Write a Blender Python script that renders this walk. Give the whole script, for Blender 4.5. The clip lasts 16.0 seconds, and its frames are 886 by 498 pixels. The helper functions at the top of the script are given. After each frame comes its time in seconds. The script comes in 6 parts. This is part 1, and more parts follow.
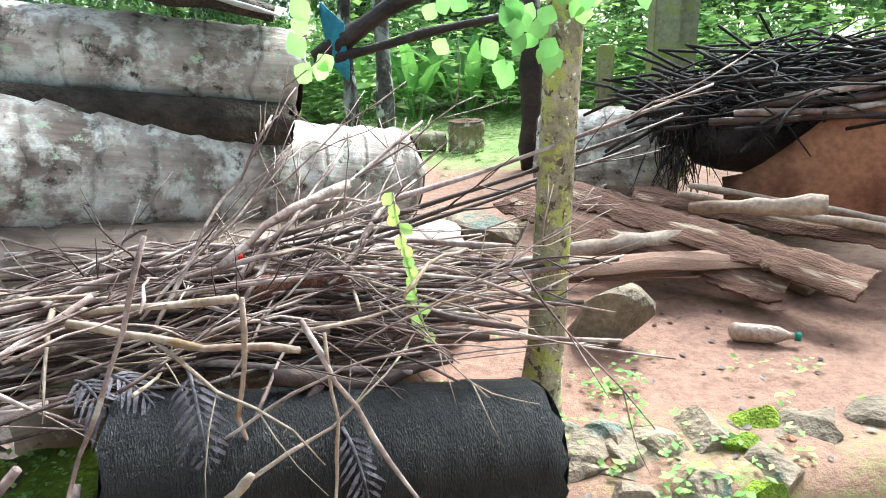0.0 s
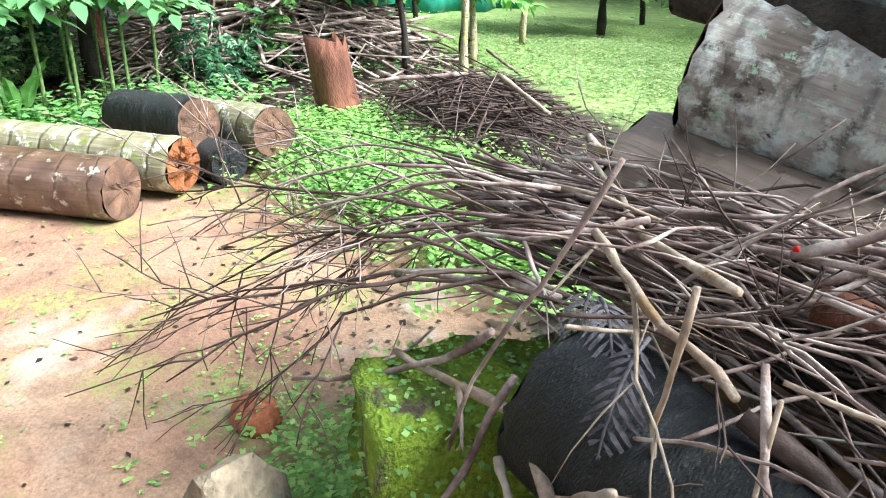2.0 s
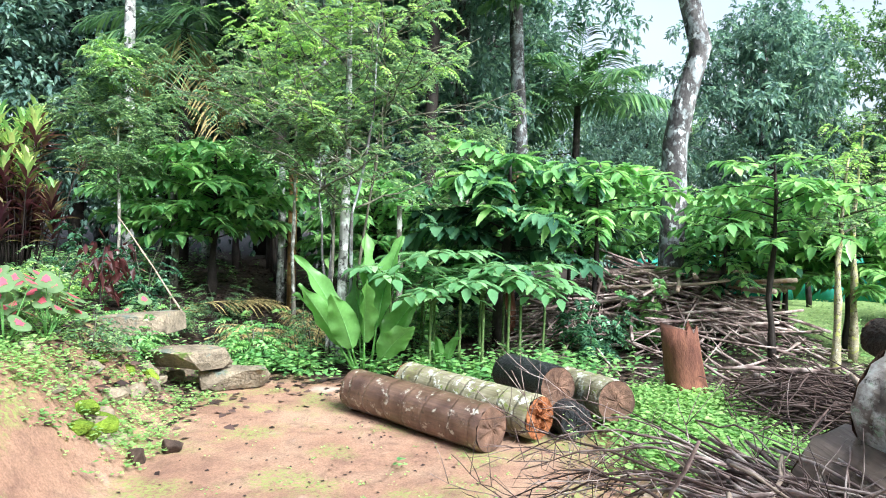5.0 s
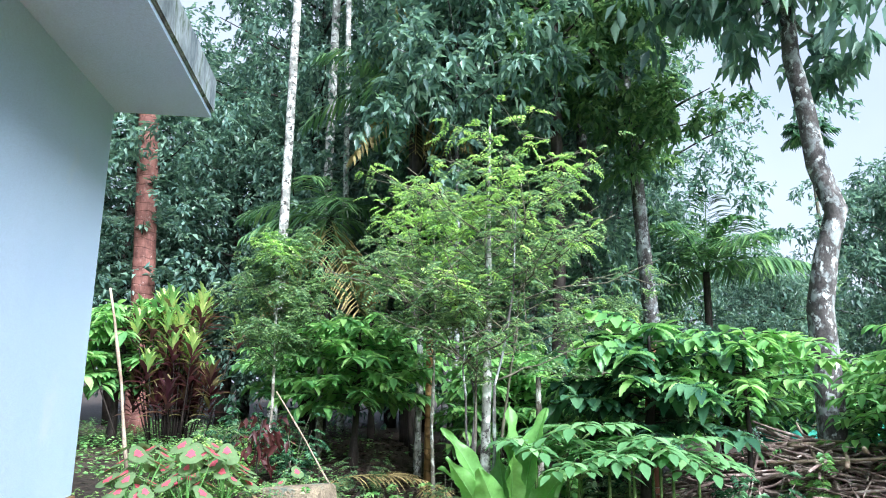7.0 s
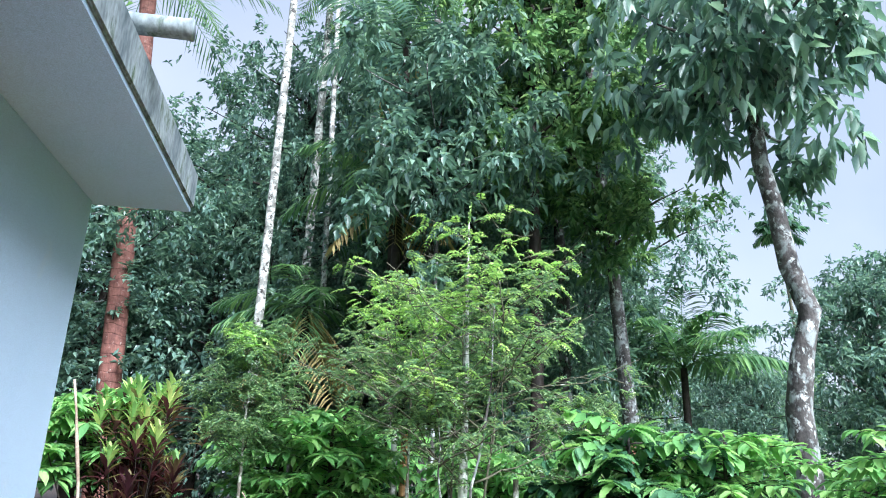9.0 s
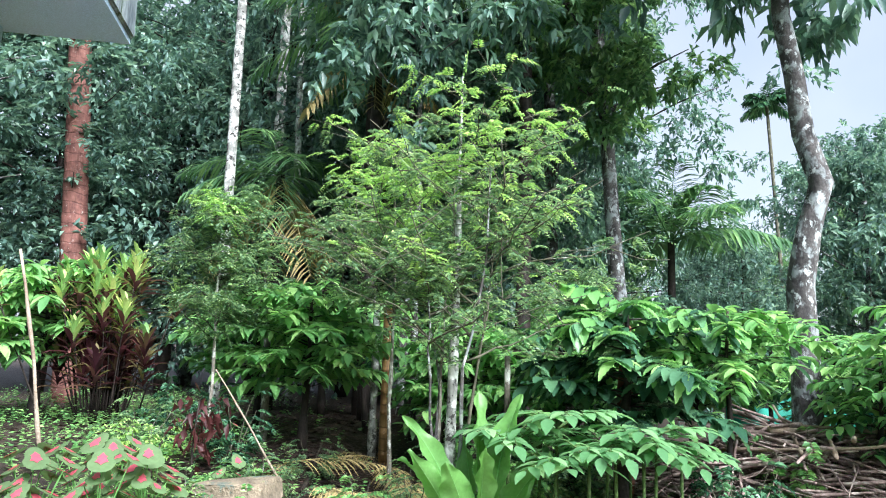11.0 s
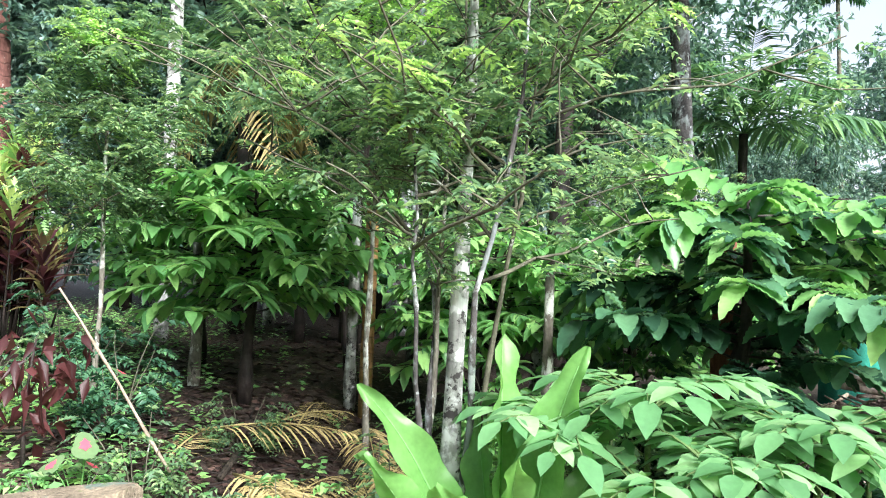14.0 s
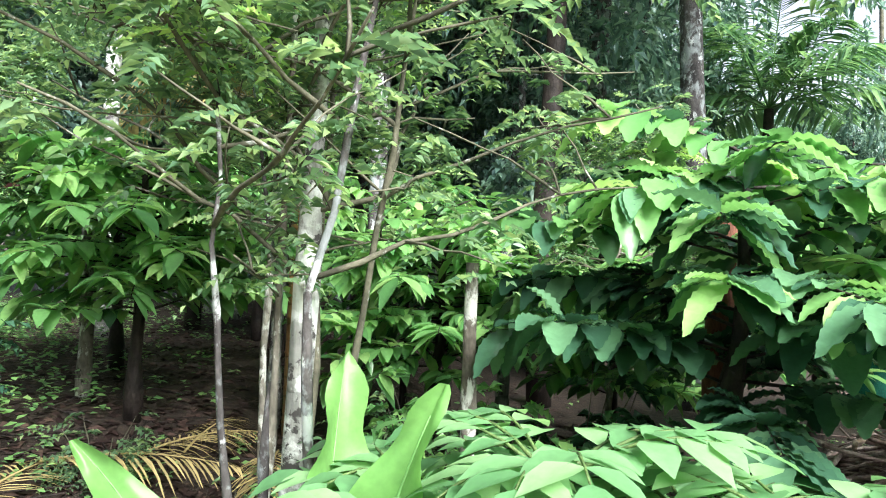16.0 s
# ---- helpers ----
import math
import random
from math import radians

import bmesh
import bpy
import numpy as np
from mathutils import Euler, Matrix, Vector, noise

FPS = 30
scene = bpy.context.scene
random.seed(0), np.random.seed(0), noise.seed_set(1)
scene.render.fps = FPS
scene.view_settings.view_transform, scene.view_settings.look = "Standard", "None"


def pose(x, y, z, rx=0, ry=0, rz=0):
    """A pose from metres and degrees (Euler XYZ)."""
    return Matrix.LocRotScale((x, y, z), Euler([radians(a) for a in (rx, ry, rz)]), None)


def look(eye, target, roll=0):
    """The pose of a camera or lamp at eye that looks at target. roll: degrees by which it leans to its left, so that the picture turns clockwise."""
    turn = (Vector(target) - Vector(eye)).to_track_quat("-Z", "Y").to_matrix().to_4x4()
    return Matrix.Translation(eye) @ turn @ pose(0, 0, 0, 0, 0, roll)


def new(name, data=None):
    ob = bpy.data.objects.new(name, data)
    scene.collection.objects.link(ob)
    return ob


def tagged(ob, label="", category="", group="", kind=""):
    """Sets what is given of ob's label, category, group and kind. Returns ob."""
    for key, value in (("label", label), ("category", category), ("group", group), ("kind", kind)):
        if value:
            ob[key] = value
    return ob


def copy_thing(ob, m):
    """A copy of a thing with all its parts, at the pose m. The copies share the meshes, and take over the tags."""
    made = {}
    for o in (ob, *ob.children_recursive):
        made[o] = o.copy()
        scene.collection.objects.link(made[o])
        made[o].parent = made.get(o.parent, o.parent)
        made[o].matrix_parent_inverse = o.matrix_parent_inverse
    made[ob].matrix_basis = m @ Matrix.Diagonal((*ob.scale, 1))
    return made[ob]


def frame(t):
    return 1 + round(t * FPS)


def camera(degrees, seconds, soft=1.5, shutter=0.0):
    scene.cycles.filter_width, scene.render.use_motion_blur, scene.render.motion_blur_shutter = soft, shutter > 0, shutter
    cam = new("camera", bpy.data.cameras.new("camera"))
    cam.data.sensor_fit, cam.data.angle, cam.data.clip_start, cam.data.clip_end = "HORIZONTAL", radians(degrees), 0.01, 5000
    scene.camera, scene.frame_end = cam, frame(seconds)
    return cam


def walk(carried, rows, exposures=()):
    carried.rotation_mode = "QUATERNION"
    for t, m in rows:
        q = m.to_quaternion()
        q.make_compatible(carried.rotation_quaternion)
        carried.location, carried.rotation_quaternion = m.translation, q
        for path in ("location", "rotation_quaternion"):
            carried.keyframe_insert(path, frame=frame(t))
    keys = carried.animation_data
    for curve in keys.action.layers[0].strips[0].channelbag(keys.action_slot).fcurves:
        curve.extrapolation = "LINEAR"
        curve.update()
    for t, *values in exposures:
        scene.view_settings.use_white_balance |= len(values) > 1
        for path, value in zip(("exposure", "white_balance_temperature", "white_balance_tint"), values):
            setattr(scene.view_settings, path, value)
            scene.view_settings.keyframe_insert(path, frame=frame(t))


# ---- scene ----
cam = camera(64.2, 16.0, soft=1.05)
PATH = [
    (0, (-0.057, 0.198, 1.318), (-0.059, 2.095, 0.685), -2),
    (0.5, (-0.076, 0.415, 1.24), (-0.551, 2.221, 0.524), -1.4),
    (1, (-0.049, 0.597, 1.2), (-1.096, 2.121, 0.438), -0.8),
    (1.5, (0.089, 0.713, 1.23), (-1.4, 1.785, 0.433), 0.7),
    (2, (0.207, 0.723, 1.246), (-1.528, 1.339, 0.465), 1.7),
    (2.5, (0.434, 0.75, 1.292), (-1.416, 0.971, 0.564), 2.3),
    (3, (0.613, 0.91, 1.318), (-1.28, 0.811, 0.68), 3),
    (3.5, (0.772, 1.059, 1.369), (-1.14, 0.774, 0.857), 3.4),
    (4, (0.861, 1.069, 1.45), (-1.074, 0.714, 1.09), 2.7),
    (4.2, (0.884, 1.065, 1.468), (-1.059, 0.699, 1.168), 2.4),
    (6.3, (1.385, 0.838, 1.491), (-0.5, 0.204, 1.706), 1.6),
    (6.5, (1.385, 0.838, 1.491), (-0.479, 0.159, 1.746), 1.3),
    (7, (1.385, 0.838, 1.491), (-0.43, 0.088, 1.871), 1),
    (7.5, (1.385, 0.838, 1.491), (-0.396, 0.088, 2.007), 1.1),
    (8, (1.385, 0.838, 1.491), (-0.371, 0.135, 2.143), 1.4),
    (10.3, (1.221, 0.713, 1.717), (-0.629, 0.087, 2.147), 2.8),
    (10.5, (1.096, 0.665, 1.71), (-0.764, 0.033, 2.086), 2.7),
    (11, (0.707, 0.434, 1.664), (-1.172, -0.193, 1.942), 1.7),
    (11.5, (0.296, 0.243, 1.677), (-1.602, -0.346, 1.9), 0.6),
    (12, (-0.161, 0.11, 1.706), (-2.073, -0.447, 1.894), 0.4),
    (12.5, (-0.675, -0.112, 1.669), (-2.592, -0.662, 1.821), 1.3),
    (13, (-1.118, -0.242, 1.667), (-3.03, -0.818, 1.781), 2.1),
    (13.5, (-1.621, -0.298, 1.677), (-3.52, -0.92, 1.758), 2.5),
    (14, (-2.069, -0.371, 1.641), (-3.951, -1.047, 1.678), 2.5),
    (14.5, (-2.502, -0.331, 1.642), (-4.37, -1.046, 1.639), 2.7),
    (15, (-2.856, -0.191, 1.65), (-4.713, -0.933, 1.63), 2.6),
    (15.5, (-3.175, -0.155, 1.636), (-5.032, -0.898, 1.621), 2.7),
    (16, (-3.409, -0.117, 1.654), (-5.261, -0.872, 1.661), 2.8),
]
walk(cam, [(t, look(e, g, r)) for t, e, g, r in PATH],
     [(0.0, 2.3, 6000, 2), (1.0, 2.3, 6000, 2), (2.0, 1.85, 6000, 2), (3.5, 1.45, 6000, 3), (4.2, 1.45, 5950, 4), (6.5, 1.45, 5800, 6), (8.0, 1.2, 5650, 7),
      (10.5, 1.2, 5850, 7), (12.0, 1.55, 6000, 8), (14.0, 1.55, 6200, 8), (16.0, 1.65, 6300, 8)])


# world and sun
world = bpy.data.worlds.new("sky")
world.use_nodes = True
scene.world = world
wn, wl = world.node_tree.nodes, world.node_tree.links
wn.clear()
sky = wn.new("ShaderNodeTexSky")
sky.sky_type, sky.sun_disc = "NISHITA", False
sky.sun_elevation, sky.sun_rotation, sky.dust_density, sky.air_density = radians(40), radians(37), 3.0, 1.0
skybg, cloudbg, wmix, wout = (wn.new(k) for k in ("ShaderNodeBackground", "ShaderNodeBackground", "ShaderNodeAddShader", "ShaderNodeOutputWorld"))
skybg.inputs["Strength"].default_value = 0.035
wcoord, wnoise, wramp = wn.new("ShaderNodeTexCoord"), wn.new("ShaderNodeTexNoise"), wn.new("ShaderNodeValToRGB")
wnoise.inputs["Scale"].default_value, wnoise.inputs["Detail"].default_value = 2.2, 5.0
wramp.color_ramp.elements[0].position, wramp.color_ramp.elements[0].color = 0.35, (0.66, 0.70, 0.84, 1)
wramp.color_ramp.elements[1].position, wramp.color_ramp.elements[1].color = 0.65, (0.93, 0.91, 0.96, 1)
wl.new(wcoord.outputs["Generated"], wnoise.inputs["Vector"])
wl.new(wnoise.outputs["Fac"], wramp.inputs["Fac"])
wl.new(wramp.outputs["Color"], cloudbg.inputs["Color"])
cloudbg.inputs["Strength"].default_value = 0.34
wl.new(sky.outputs["Color"], skybg.inputs["Color"])
wl.new(skybg.outputs[0], wmix.inputs[0])
wl.new(cloudbg.outputs[0], wmix.inputs[1])
wl.new(wmix.outputs[0], wout.inputs["Surface"])
sun = new("sun", bpy.data.lights.new("sun", "SUN"))
sun.data.energy, sun.data.angle, sun.data.color = 5.9, radians(38), (1.0, 0.98, 0.94)
sun.matrix_world = look((6, 8, 8.5), (0, 0, 0))


# ---- materials ----
def shader(name, rough=0.8, spec=0.3):
    m = bpy.data.materials.new(name)
    m.use_nodes = True
    b = m.node_tree.nodes["Principled BSDF"]
    b.inputs["Roughness"].default_value = rough
    b.inputs["Specular IOR Level"].default_value = spec
    return m, m.node_tree.nodes, m.node_tree.links, b


def coord(n, l, scale=(1, 1, 1), kind="Object"):
    c, mp = n.new("ShaderNodeTexCoord"), n.new("ShaderNodeMapping")
    mp.inputs["Scale"].default_value = scale
    l.new(c.outputs[kind], mp.inputs["Vector"])
    return mp.outputs["Vector"]


def noisy(n, l, vec, scale, detail=4.0, rough=0.55, distort=0.0):
    t = n.new("ShaderNodeTexNoise")
    for k, v in (("Scale", scale), ("Detail", detail), ("Roughness", rough), ("Distortion", distort)):
        t.inputs[k].default_value = v
    l.new(vec, t.inputs["Vector"])
    return t.outputs["Fac"]


def ramp(n, l, fac, stops):
    r = n.new("ShaderNodeValToRGB")
    e = r.color_ramp.elements
    while len(e) < len(stops):
        e.new(0.5)
    for el, (p, c) in zip(e, stops):
        el.position, el.color = p, (*c, 1)
    l.new(fac, r.inputs["Fac"])
    return r.outputs["Color"]


def mixed(n, l, fac, a, b, mode="MIX"):
    m = n.new("ShaderNodeMix")
    m.data_type, m.blend_type = "RGBA", mode
    for sock, v in ((m.inputs[0], fac), (m.inputs[6], a), (m.inputs[7], b)):
        if isinstance(v, bpy.types.NodeSocket):
            l.new(v, sock)
        elif isinstance(v, tuple):
            sock.default_value = (*v, 1)
        else:
            sock.default_value = v
    return m.outputs[2]


def arith(n, l, op, a, b=0.0, clamp=False):
    m = n.new("ShaderNodeMath")
    m.operation, m.use_clamp = op, clamp
    for sock, v in zip(m.inputs, (a, b)):
        if isinstance(v, bpy.types.NodeSocket):
            l.new(v, sock)
        else:
            sock.default_value = v
    return m.outputs[0]


def bumped(n, l, b, height, strength=0.4, dist=0.01):
    u = n.new("ShaderNodeBump")
    u.inputs["Strength"].default_value, u.inputs["Distance"].default_value = strength, dist
    l.new(height, u.inputs["Height"])
    l.new(u.outputs[0], b.inputs["Normal"])


def rough_mat(name, stops, scale=8, scale2=60, spots=None, spot_scale=9, spot_at=(0.55, 0.62), rough=0.85, bump=0.5, dist=0.01, stretch=(1, 1, 1), spec=0.25):
    """A matt, grainy surface: colour by a coarse noise, darker grain by a fine one, and blotches of another colour."""
    m, n, l, b = shader(name, rough, spec)
    v = coord(n, l, stretch)
    base = ramp(n, l, noisy(n, l, v, scale), stops)
    fine = noisy(n, l, v, scale2, 5)
    col = mixed(n, l, 0.75, base, ramp(n, l, fine, [(0.3, (0.45, 0.45, 0.45)), (0.7, (1.0, 1.0, 1.0))]), "MULTIPLY")
    for i, (c, lo, hi) in enumerate(spots or ()):
        f = ramp(n, l, noisy(n, l, v, spot_scale * (1 + 0.6 * i), 6, 0.65, 0.3), [(lo, (0, 0, 0)), (hi, (1, 1, 1))])
        col = mixed(n, l, f, col, c)
    l.new(col, b.inputs["Base Color"])
    bumped(n, l, b, arith(n, l, "ADD", fine, noisy(n, l, v, scale * 2)), bump, dist)
    return m


def leaf_mat(name, stops, rough=0.4, spec=0.5, glow=0.48, veins=None):
    """Leaves: the colour differs from leaf to leaf and within one; light comes through."""
    m, n, l, b = shader(name, rough, spec)
    stops = [(p, (1.35 * c[0] + 0.18 * c[1], 1.3 * c[1], 1.3 * c[2] + 0.33 * c[1])) for p, c in stops]
    g = n.new("ShaderNodeNewGeometry")
    v = coord(n, l)
    rnd = arith(n, l, "ADD", arith(n, l, "MULTIPLY", g.outputs["Random Per Island"], 0.6), arith(n, l, "MULTIPLY", noisy(n, l, v, 1.7, 2), 0.4))
    col = ramp(n, l, rnd, stops)
    col = mixed(n, l, 0.35, col, ramp(n, l, noisy(n, l, v, 35, 3), [(0.3, (0.5, 0.5, 0.5)), (0.7, (1, 1, 1))]), "MULTIPLY")
    l.new(col, b.inputs["Base Color"])
    tr, mx = n.new("ShaderNodeBsdfTranslucent"), n.new("ShaderNodeMixShader")
    l.new(mixed(n, l, 0.5, col, (1.0, 1.0, 0.55), "MULTIPLY"), tr.inputs["Color"])
    mx.inputs[0].default_value = glow
    l.new(b.outputs[0], mx.inputs[1])
    l.new(tr.outputs[0], mx.inputs[2])
    l.new(mx.outputs[0], n["Material Output"].inputs["Surface"])
    return m


def ring_mat(name, stops, spots, rings=9.0, rough=0.8, spec=0.3, bump=0.8, spot_scale=13, line_k=0.5):
    """Palm trunk: leaf scars ring it along its own z, with lichen blotches."""
    m, n, l, b = shader(name, rough, spec)
    v = coord(n, l)
    col = ramp(n, l, noisy(n, l, v, 6), stops)
    fibre = noisy(n, l, coord(n, l, (60, 60, 4)), 1.0, 5)
    col = mixed(n, l, 0.45, col, ramp(n, l, fibre, [(0.35, (0.4, 0.4, 0.4)), (0.6, (1, 1, 1))]), "MULTIPLY")
    sep = n.new("ShaderNodeSeparateXYZ")
    l.new(coord(n, l), sep.inputs[0])
    z = arith(n, l, "ADD", arith(n, l, "MULTIPLY", sep.outputs[2], rings), arith(n, l, "MULTIPLY", noisy(n, l, v, 2.5), 1.3))
    fr = arith(n, l, "FRACT", z)
    line = ramp(n, l, fr, [(0.0, (0.2, 0.2, 0.2)), (0.08, (1, 1, 1)), (0.9, (0.9, 0.9, 0.9)), (1.0, (0.2, 0.2, 0.2))])
    col = mixed(n, l, line_k, col, line, "MULTIPLY")
    for i, (c, lo, hi) in enumerate(spots):
        f = ramp(n, l, noisy(n, l, v, spot_scale * (1 + 0.7 * i), 7, 0.7, 0.2), [(lo, (0, 0, 0)), (hi, (1, 1, 1))])
        col = mixed(n, l, f, col, c)
    l.new(col, b.inputs["Base Color"])
    bumped(n, l, b, arith(n, l, "ADD", arith(n, l, "MULTIPLY", line, 0.8), arith(n, l, "MULTIPLY", fibre, 0.5)), bump, 0.012)
    return m


M = {}
M["log_grey"] = ring_mat("grey lichened palm wood", [(0.35, (0.17, 0.135, 0.115)), (0.65, (0.52, 0.46, 0.42))],
                         [((0.62, 0.62, 0.58), 0.49, 0.62), ((0.05, 0.042, 0.035), 0.55, 0.66), ((0.32, 0.42, 0.30), 0.59, 0.63)], 7.0)
M["log_brown"] = ring_mat("wet brown palm wood", [(0.3, (0.07, 0.035, 0.026)), (0.7, (0.2, 0.12, 0.085))],
                          [((0.42, 0.38, 0.32), 0.58, 0.64), ((0.05, 0.03, 0.02), 0.56, 0.66)], 5.0, 0.32, 0.6, 0.45, line_k=0.25)
M["log_mossy"] = ring_mat("mossy palm wood", [(0.3, (0.14, 0.12, 0.06)), (0.7, (0.34, 0.31, 0.22))],
                          [((0.5, 0.5, 0.42), 0.55, 0.6), ((0.16, 0.2, 0.04), 0.55, 0.64)], 6.0)
M["log_black"] = rough_mat("wet blackened palm wood", [(0.3, (0.005, 0.006, 0.008)), (0.7, (0.024, 0.026, 0.032))], 9, 110, [((0.10, 0.11, 0.12), 0.62, 0.7), ((0.06, 0.07, 0.02), 0.64, 0.70)], 9, rough=0.42, bump=1.0, dist=0.012, spec=0.35, stretch=(1, 1, 3))
M["bark_dark"] = rough_mat("dark rotten bark", [(0.3, (0.02, 0.016, 0.013)), (0.7, (0.09, 0.07, 0.055))], 7, 50, bump=0.9, dist=0.03)
M["cut_wood"] = rough_mat("weathered end grain", [(0.3, (0.07, 0.04, 0.03)), (0.7, (0.23, 0.13, 0.09))], 12, 120, bump=0.6)
M["cut_orange"] = rough_mat("torn orange wood fibre", [(0.3, (0.16, 0.05, 0.02)), (0.7, (0.4, 0.15, 0.06))], 20, 120, bump=0.9)
M["stick"] = rough_mat("grey brown twig bark", [(0.3, (0.10, 0.062, 0.06)), (0.5, (0.31, 0.225, 0.205)), (0.7, (0.64, 0.54, 0.50))], 9, 70,
                       [((0.46, 0.43, 0.38), 0.60, 0.7)], 6, bump=0.5)
M["stick_dark"] = rough_mat("wet dark twig bark", [(0.3, (0.035, 0.022, 0.02)), (0.7, (0.13, 0.085, 0.075))], 3, 45, bump=0.5, rough=0.55)
M["stick_pale"] = rough_mat("peeled pale branch wood", [(0.3, (0.24, 0.16, 0.12)), (0.7, (0.56, 0.46, 0.37))], 6, 60, [((0.2, 0.13, 0.07), 0.58, 0.66)], 5)
M["char"] = rough_mat("charred dry thatch", [(0.3, (0.01, 0.009, 0.009)), (0.7, (0.06, 0.05, 0.05))], 6, 60, bump=0.8)
M["frond_dead"] = rough_mat("dead grey frond", [(0.3, (0.06, 0.055, 0.07)), (0.7, (0.22, 0.2, 0.23))], 20, 80)
M["plank"] = rough_mat("reddish weathered bark plank", [(0.3, (0.09, 0.04, 0.03)), (0.7, (0.33, 0.19, 0.135))], 7, 60,
                       [((0.55, 0.45, 0.34), 0.58, 0.68)], 4, stretch=(0.6, 4, 4), bump=0.9, dist=0.02)
M["timber"] = rough_mat("sawn brown timber", [(0.3, (0.26, 0.15, 0.11)), (0.7, (0.42, 0.27, 0.2))], 4, 60, stretch=(1, 6, 6), bump=0.3)
M["sheet"] = rough_mat("rust-brown stained sheet", [(0.40, (0.035, 0.02, 0.02)), (0.5, (0.16, 0.06, 0.035)), (0.6, (0.42, 0.19, 0.11))], 1.6, 40, bump=0.15, rough=0.5)
M["stone"] = rough_mat("buff field stone", [(0.3, (0.15, 0.12, 0.09)), (0.7, (0.39, 0.31, 0.225))], 6, 45,
                       [((0.12, 0.15, 0.13), 0.55, 0.62), ((0.14, 0.2, 0.05), 0.60, 0.68)], 4, bump=0.8, dist=0.02)
M["moss_stone"] = rough_mat("moss-covered stone", [(0.3, (0.10, 0.17, 0.015)), (0.7, (0.34, 0.48, 0.05))], 7, 90,
                            [((0.09, 0.07, 0.05), 0.56, 0.62)], 3, bump=1.0, dist=0.03, rough=0.95)
M["tile"] = rough_mat("broken fired clay", [(0.3, (0.26, 0.12, 0.075)), (0.7, (0.46, 0.24, 0.14))], 6, 70, [((0.2, 0.14, 0.1), 0.57, 0.65)], 6)
M["husk"] = rough_mat("red-brown coconut husk", [(0.3, (0.26, 0.08, 0.04)), (0.7, (0.5, 0.18, 0.09))], 8, 60, bump=0.7)
M["shell_dark"] = rough_mat("dark coconut shell", [(0.3, (0.03, 0.02, 0.015)), (0.7, (0.14, 0.09, 0.07))], 8, 60)
M["bark_pale"] = rough_mat("pale blotched bark", [(0.3, (0.12, 0.10, 0.08)), (0.7, (0.40, 0.37, 0.32))], 5, 40,
                           [((0.66, 0.66, 0.62), 0.52, 0.58), ((0.05, 0.045, 0.04), 0.60, 0.66)], 7, stretch=(1, 1, 0.6), bump=0.6)
M["bark_lichen"] = rough_mat("dark bark with white lichen", [(0.3, (0.03, 0.028, 0.03)), (0.7, (0.15, 0.135, 0.135))], 5, 40,
                             [((0.24, 0.26, 0.27), 0.51, 0.60), ((0.46, 0.48, 0.49), 0.56, 0.62)], 6, stretch=(1, 1, 0.7), bump=0.6)
M["bark_moss"] = rough_mat("grey bark with yellow lichen", [(0.3, (0.26, 0.22, 0.14)), (0.7, (0.56, 0.50, 0.36))], 14, 70,
                           [((0.40, 0.41, 0.12), 0.53, 0.58), ((0.10, 0.08, 0.05), 0.57, 0.61), ((0.74, 0.74, 0.68), 0.63, 0.66)], 20, bump=0.8)
M["bark_black"] = rough_mat("black wet bark", [(0.3, (0.012, 0.01, 0.01)), (0.7, (0.06, 0.045, 0.04))], 6, 50, bump=0.7, rough=0.6)
M["bark_red"] = rough_mat("red-brown bare wood", [(0.3, (0.09, 0.035, 0.025)), (0.7, (0.26, 0.11, 0.07))], 5, 50, stretch=(3, 3, 0.7), bump=0.5)
M["palm_red"] = ring_mat("red-brown ringed trunk", [(0.3, (0.10, 0.04, 0.035)), (0.7, (0.27, 0.12, 0.10))], [((0.34, 0.27, 0.25), 0.60, 0.68)], 5.0)
M["palm_white"] = ring_mat("white-lichened palm trunk", [(0.3, (0.18, 0.18, 0.17)), (0.7, (0.5, 0.5, 0.48))],
                           [((0.6, 0.61, 0.6), 0.48, 0.55), ((0.05, 0.045, 0.045), 0.55, 0.59)], 3.0, spot_scale=6)
M["bamboo"] = ring_mat("yellow-brown bamboo", [(0.3, (0.2, 0.10, 0.04)), (0.7, (0.42, 0.25, 0.1))], [((0.12, 0.06, 0.03), 0.6, 0.7)], 7.0, 0.5)
M["paint"] = rough_mat("pale blue wall paint", [(0.3, (0.50, 0.65, 0.88)), (0.7, (0.56, 0.70, 0.92))], 1.2, 200, [((0.52, 0.58, 0.66), 0.64, 0.8)], 2, bump=0.06, rough=0.7)
M["fascia"] = rough_mat("stained cement fascia", [(0.3, (0.10, 0.13, 0.16)), (0.7, (0.42, 0.47, 0.5))], 5, 40, [((0.05, 0.08, 0.04), 0.56, 0.64)], 5, stretch=(1, 1, 0.4), bump=0.3)
M["plinth"] = rough_mat("stained clay plaster", [(0.3, (0.14, 0.08, 0.05)), (0.7, (0.38, 0.2, 0.13))], 3, 50, [((0.16, 0.22, 0.04), 0.52, 0.6)], 3, bump=0.8, dist=0.02)
M["concrete"] = rough_mat("mossy concrete post", [(0.3, (0.17, 0.19, 0.10)), (0.7, (0.40, 0.42, 0.28))], 3, 40, [((0.22, 0.3, 0.04), 0.5, 0.6)], 3)
M["tarp"] = rough_mat("blue plastic tarp", [(0.3, (0.02, 0.16, 0.24)), (0.7, (0.05, 0.30, 0.42))], 4, 30, bump=0.4, rough=0.4)
M["net"] = rough_mat("green shade net", [(0.3, (0.015, 0.16, 0.12)), (0.7, (0.04, 0.30, 0.22))], 3, 80, rough=0.7)
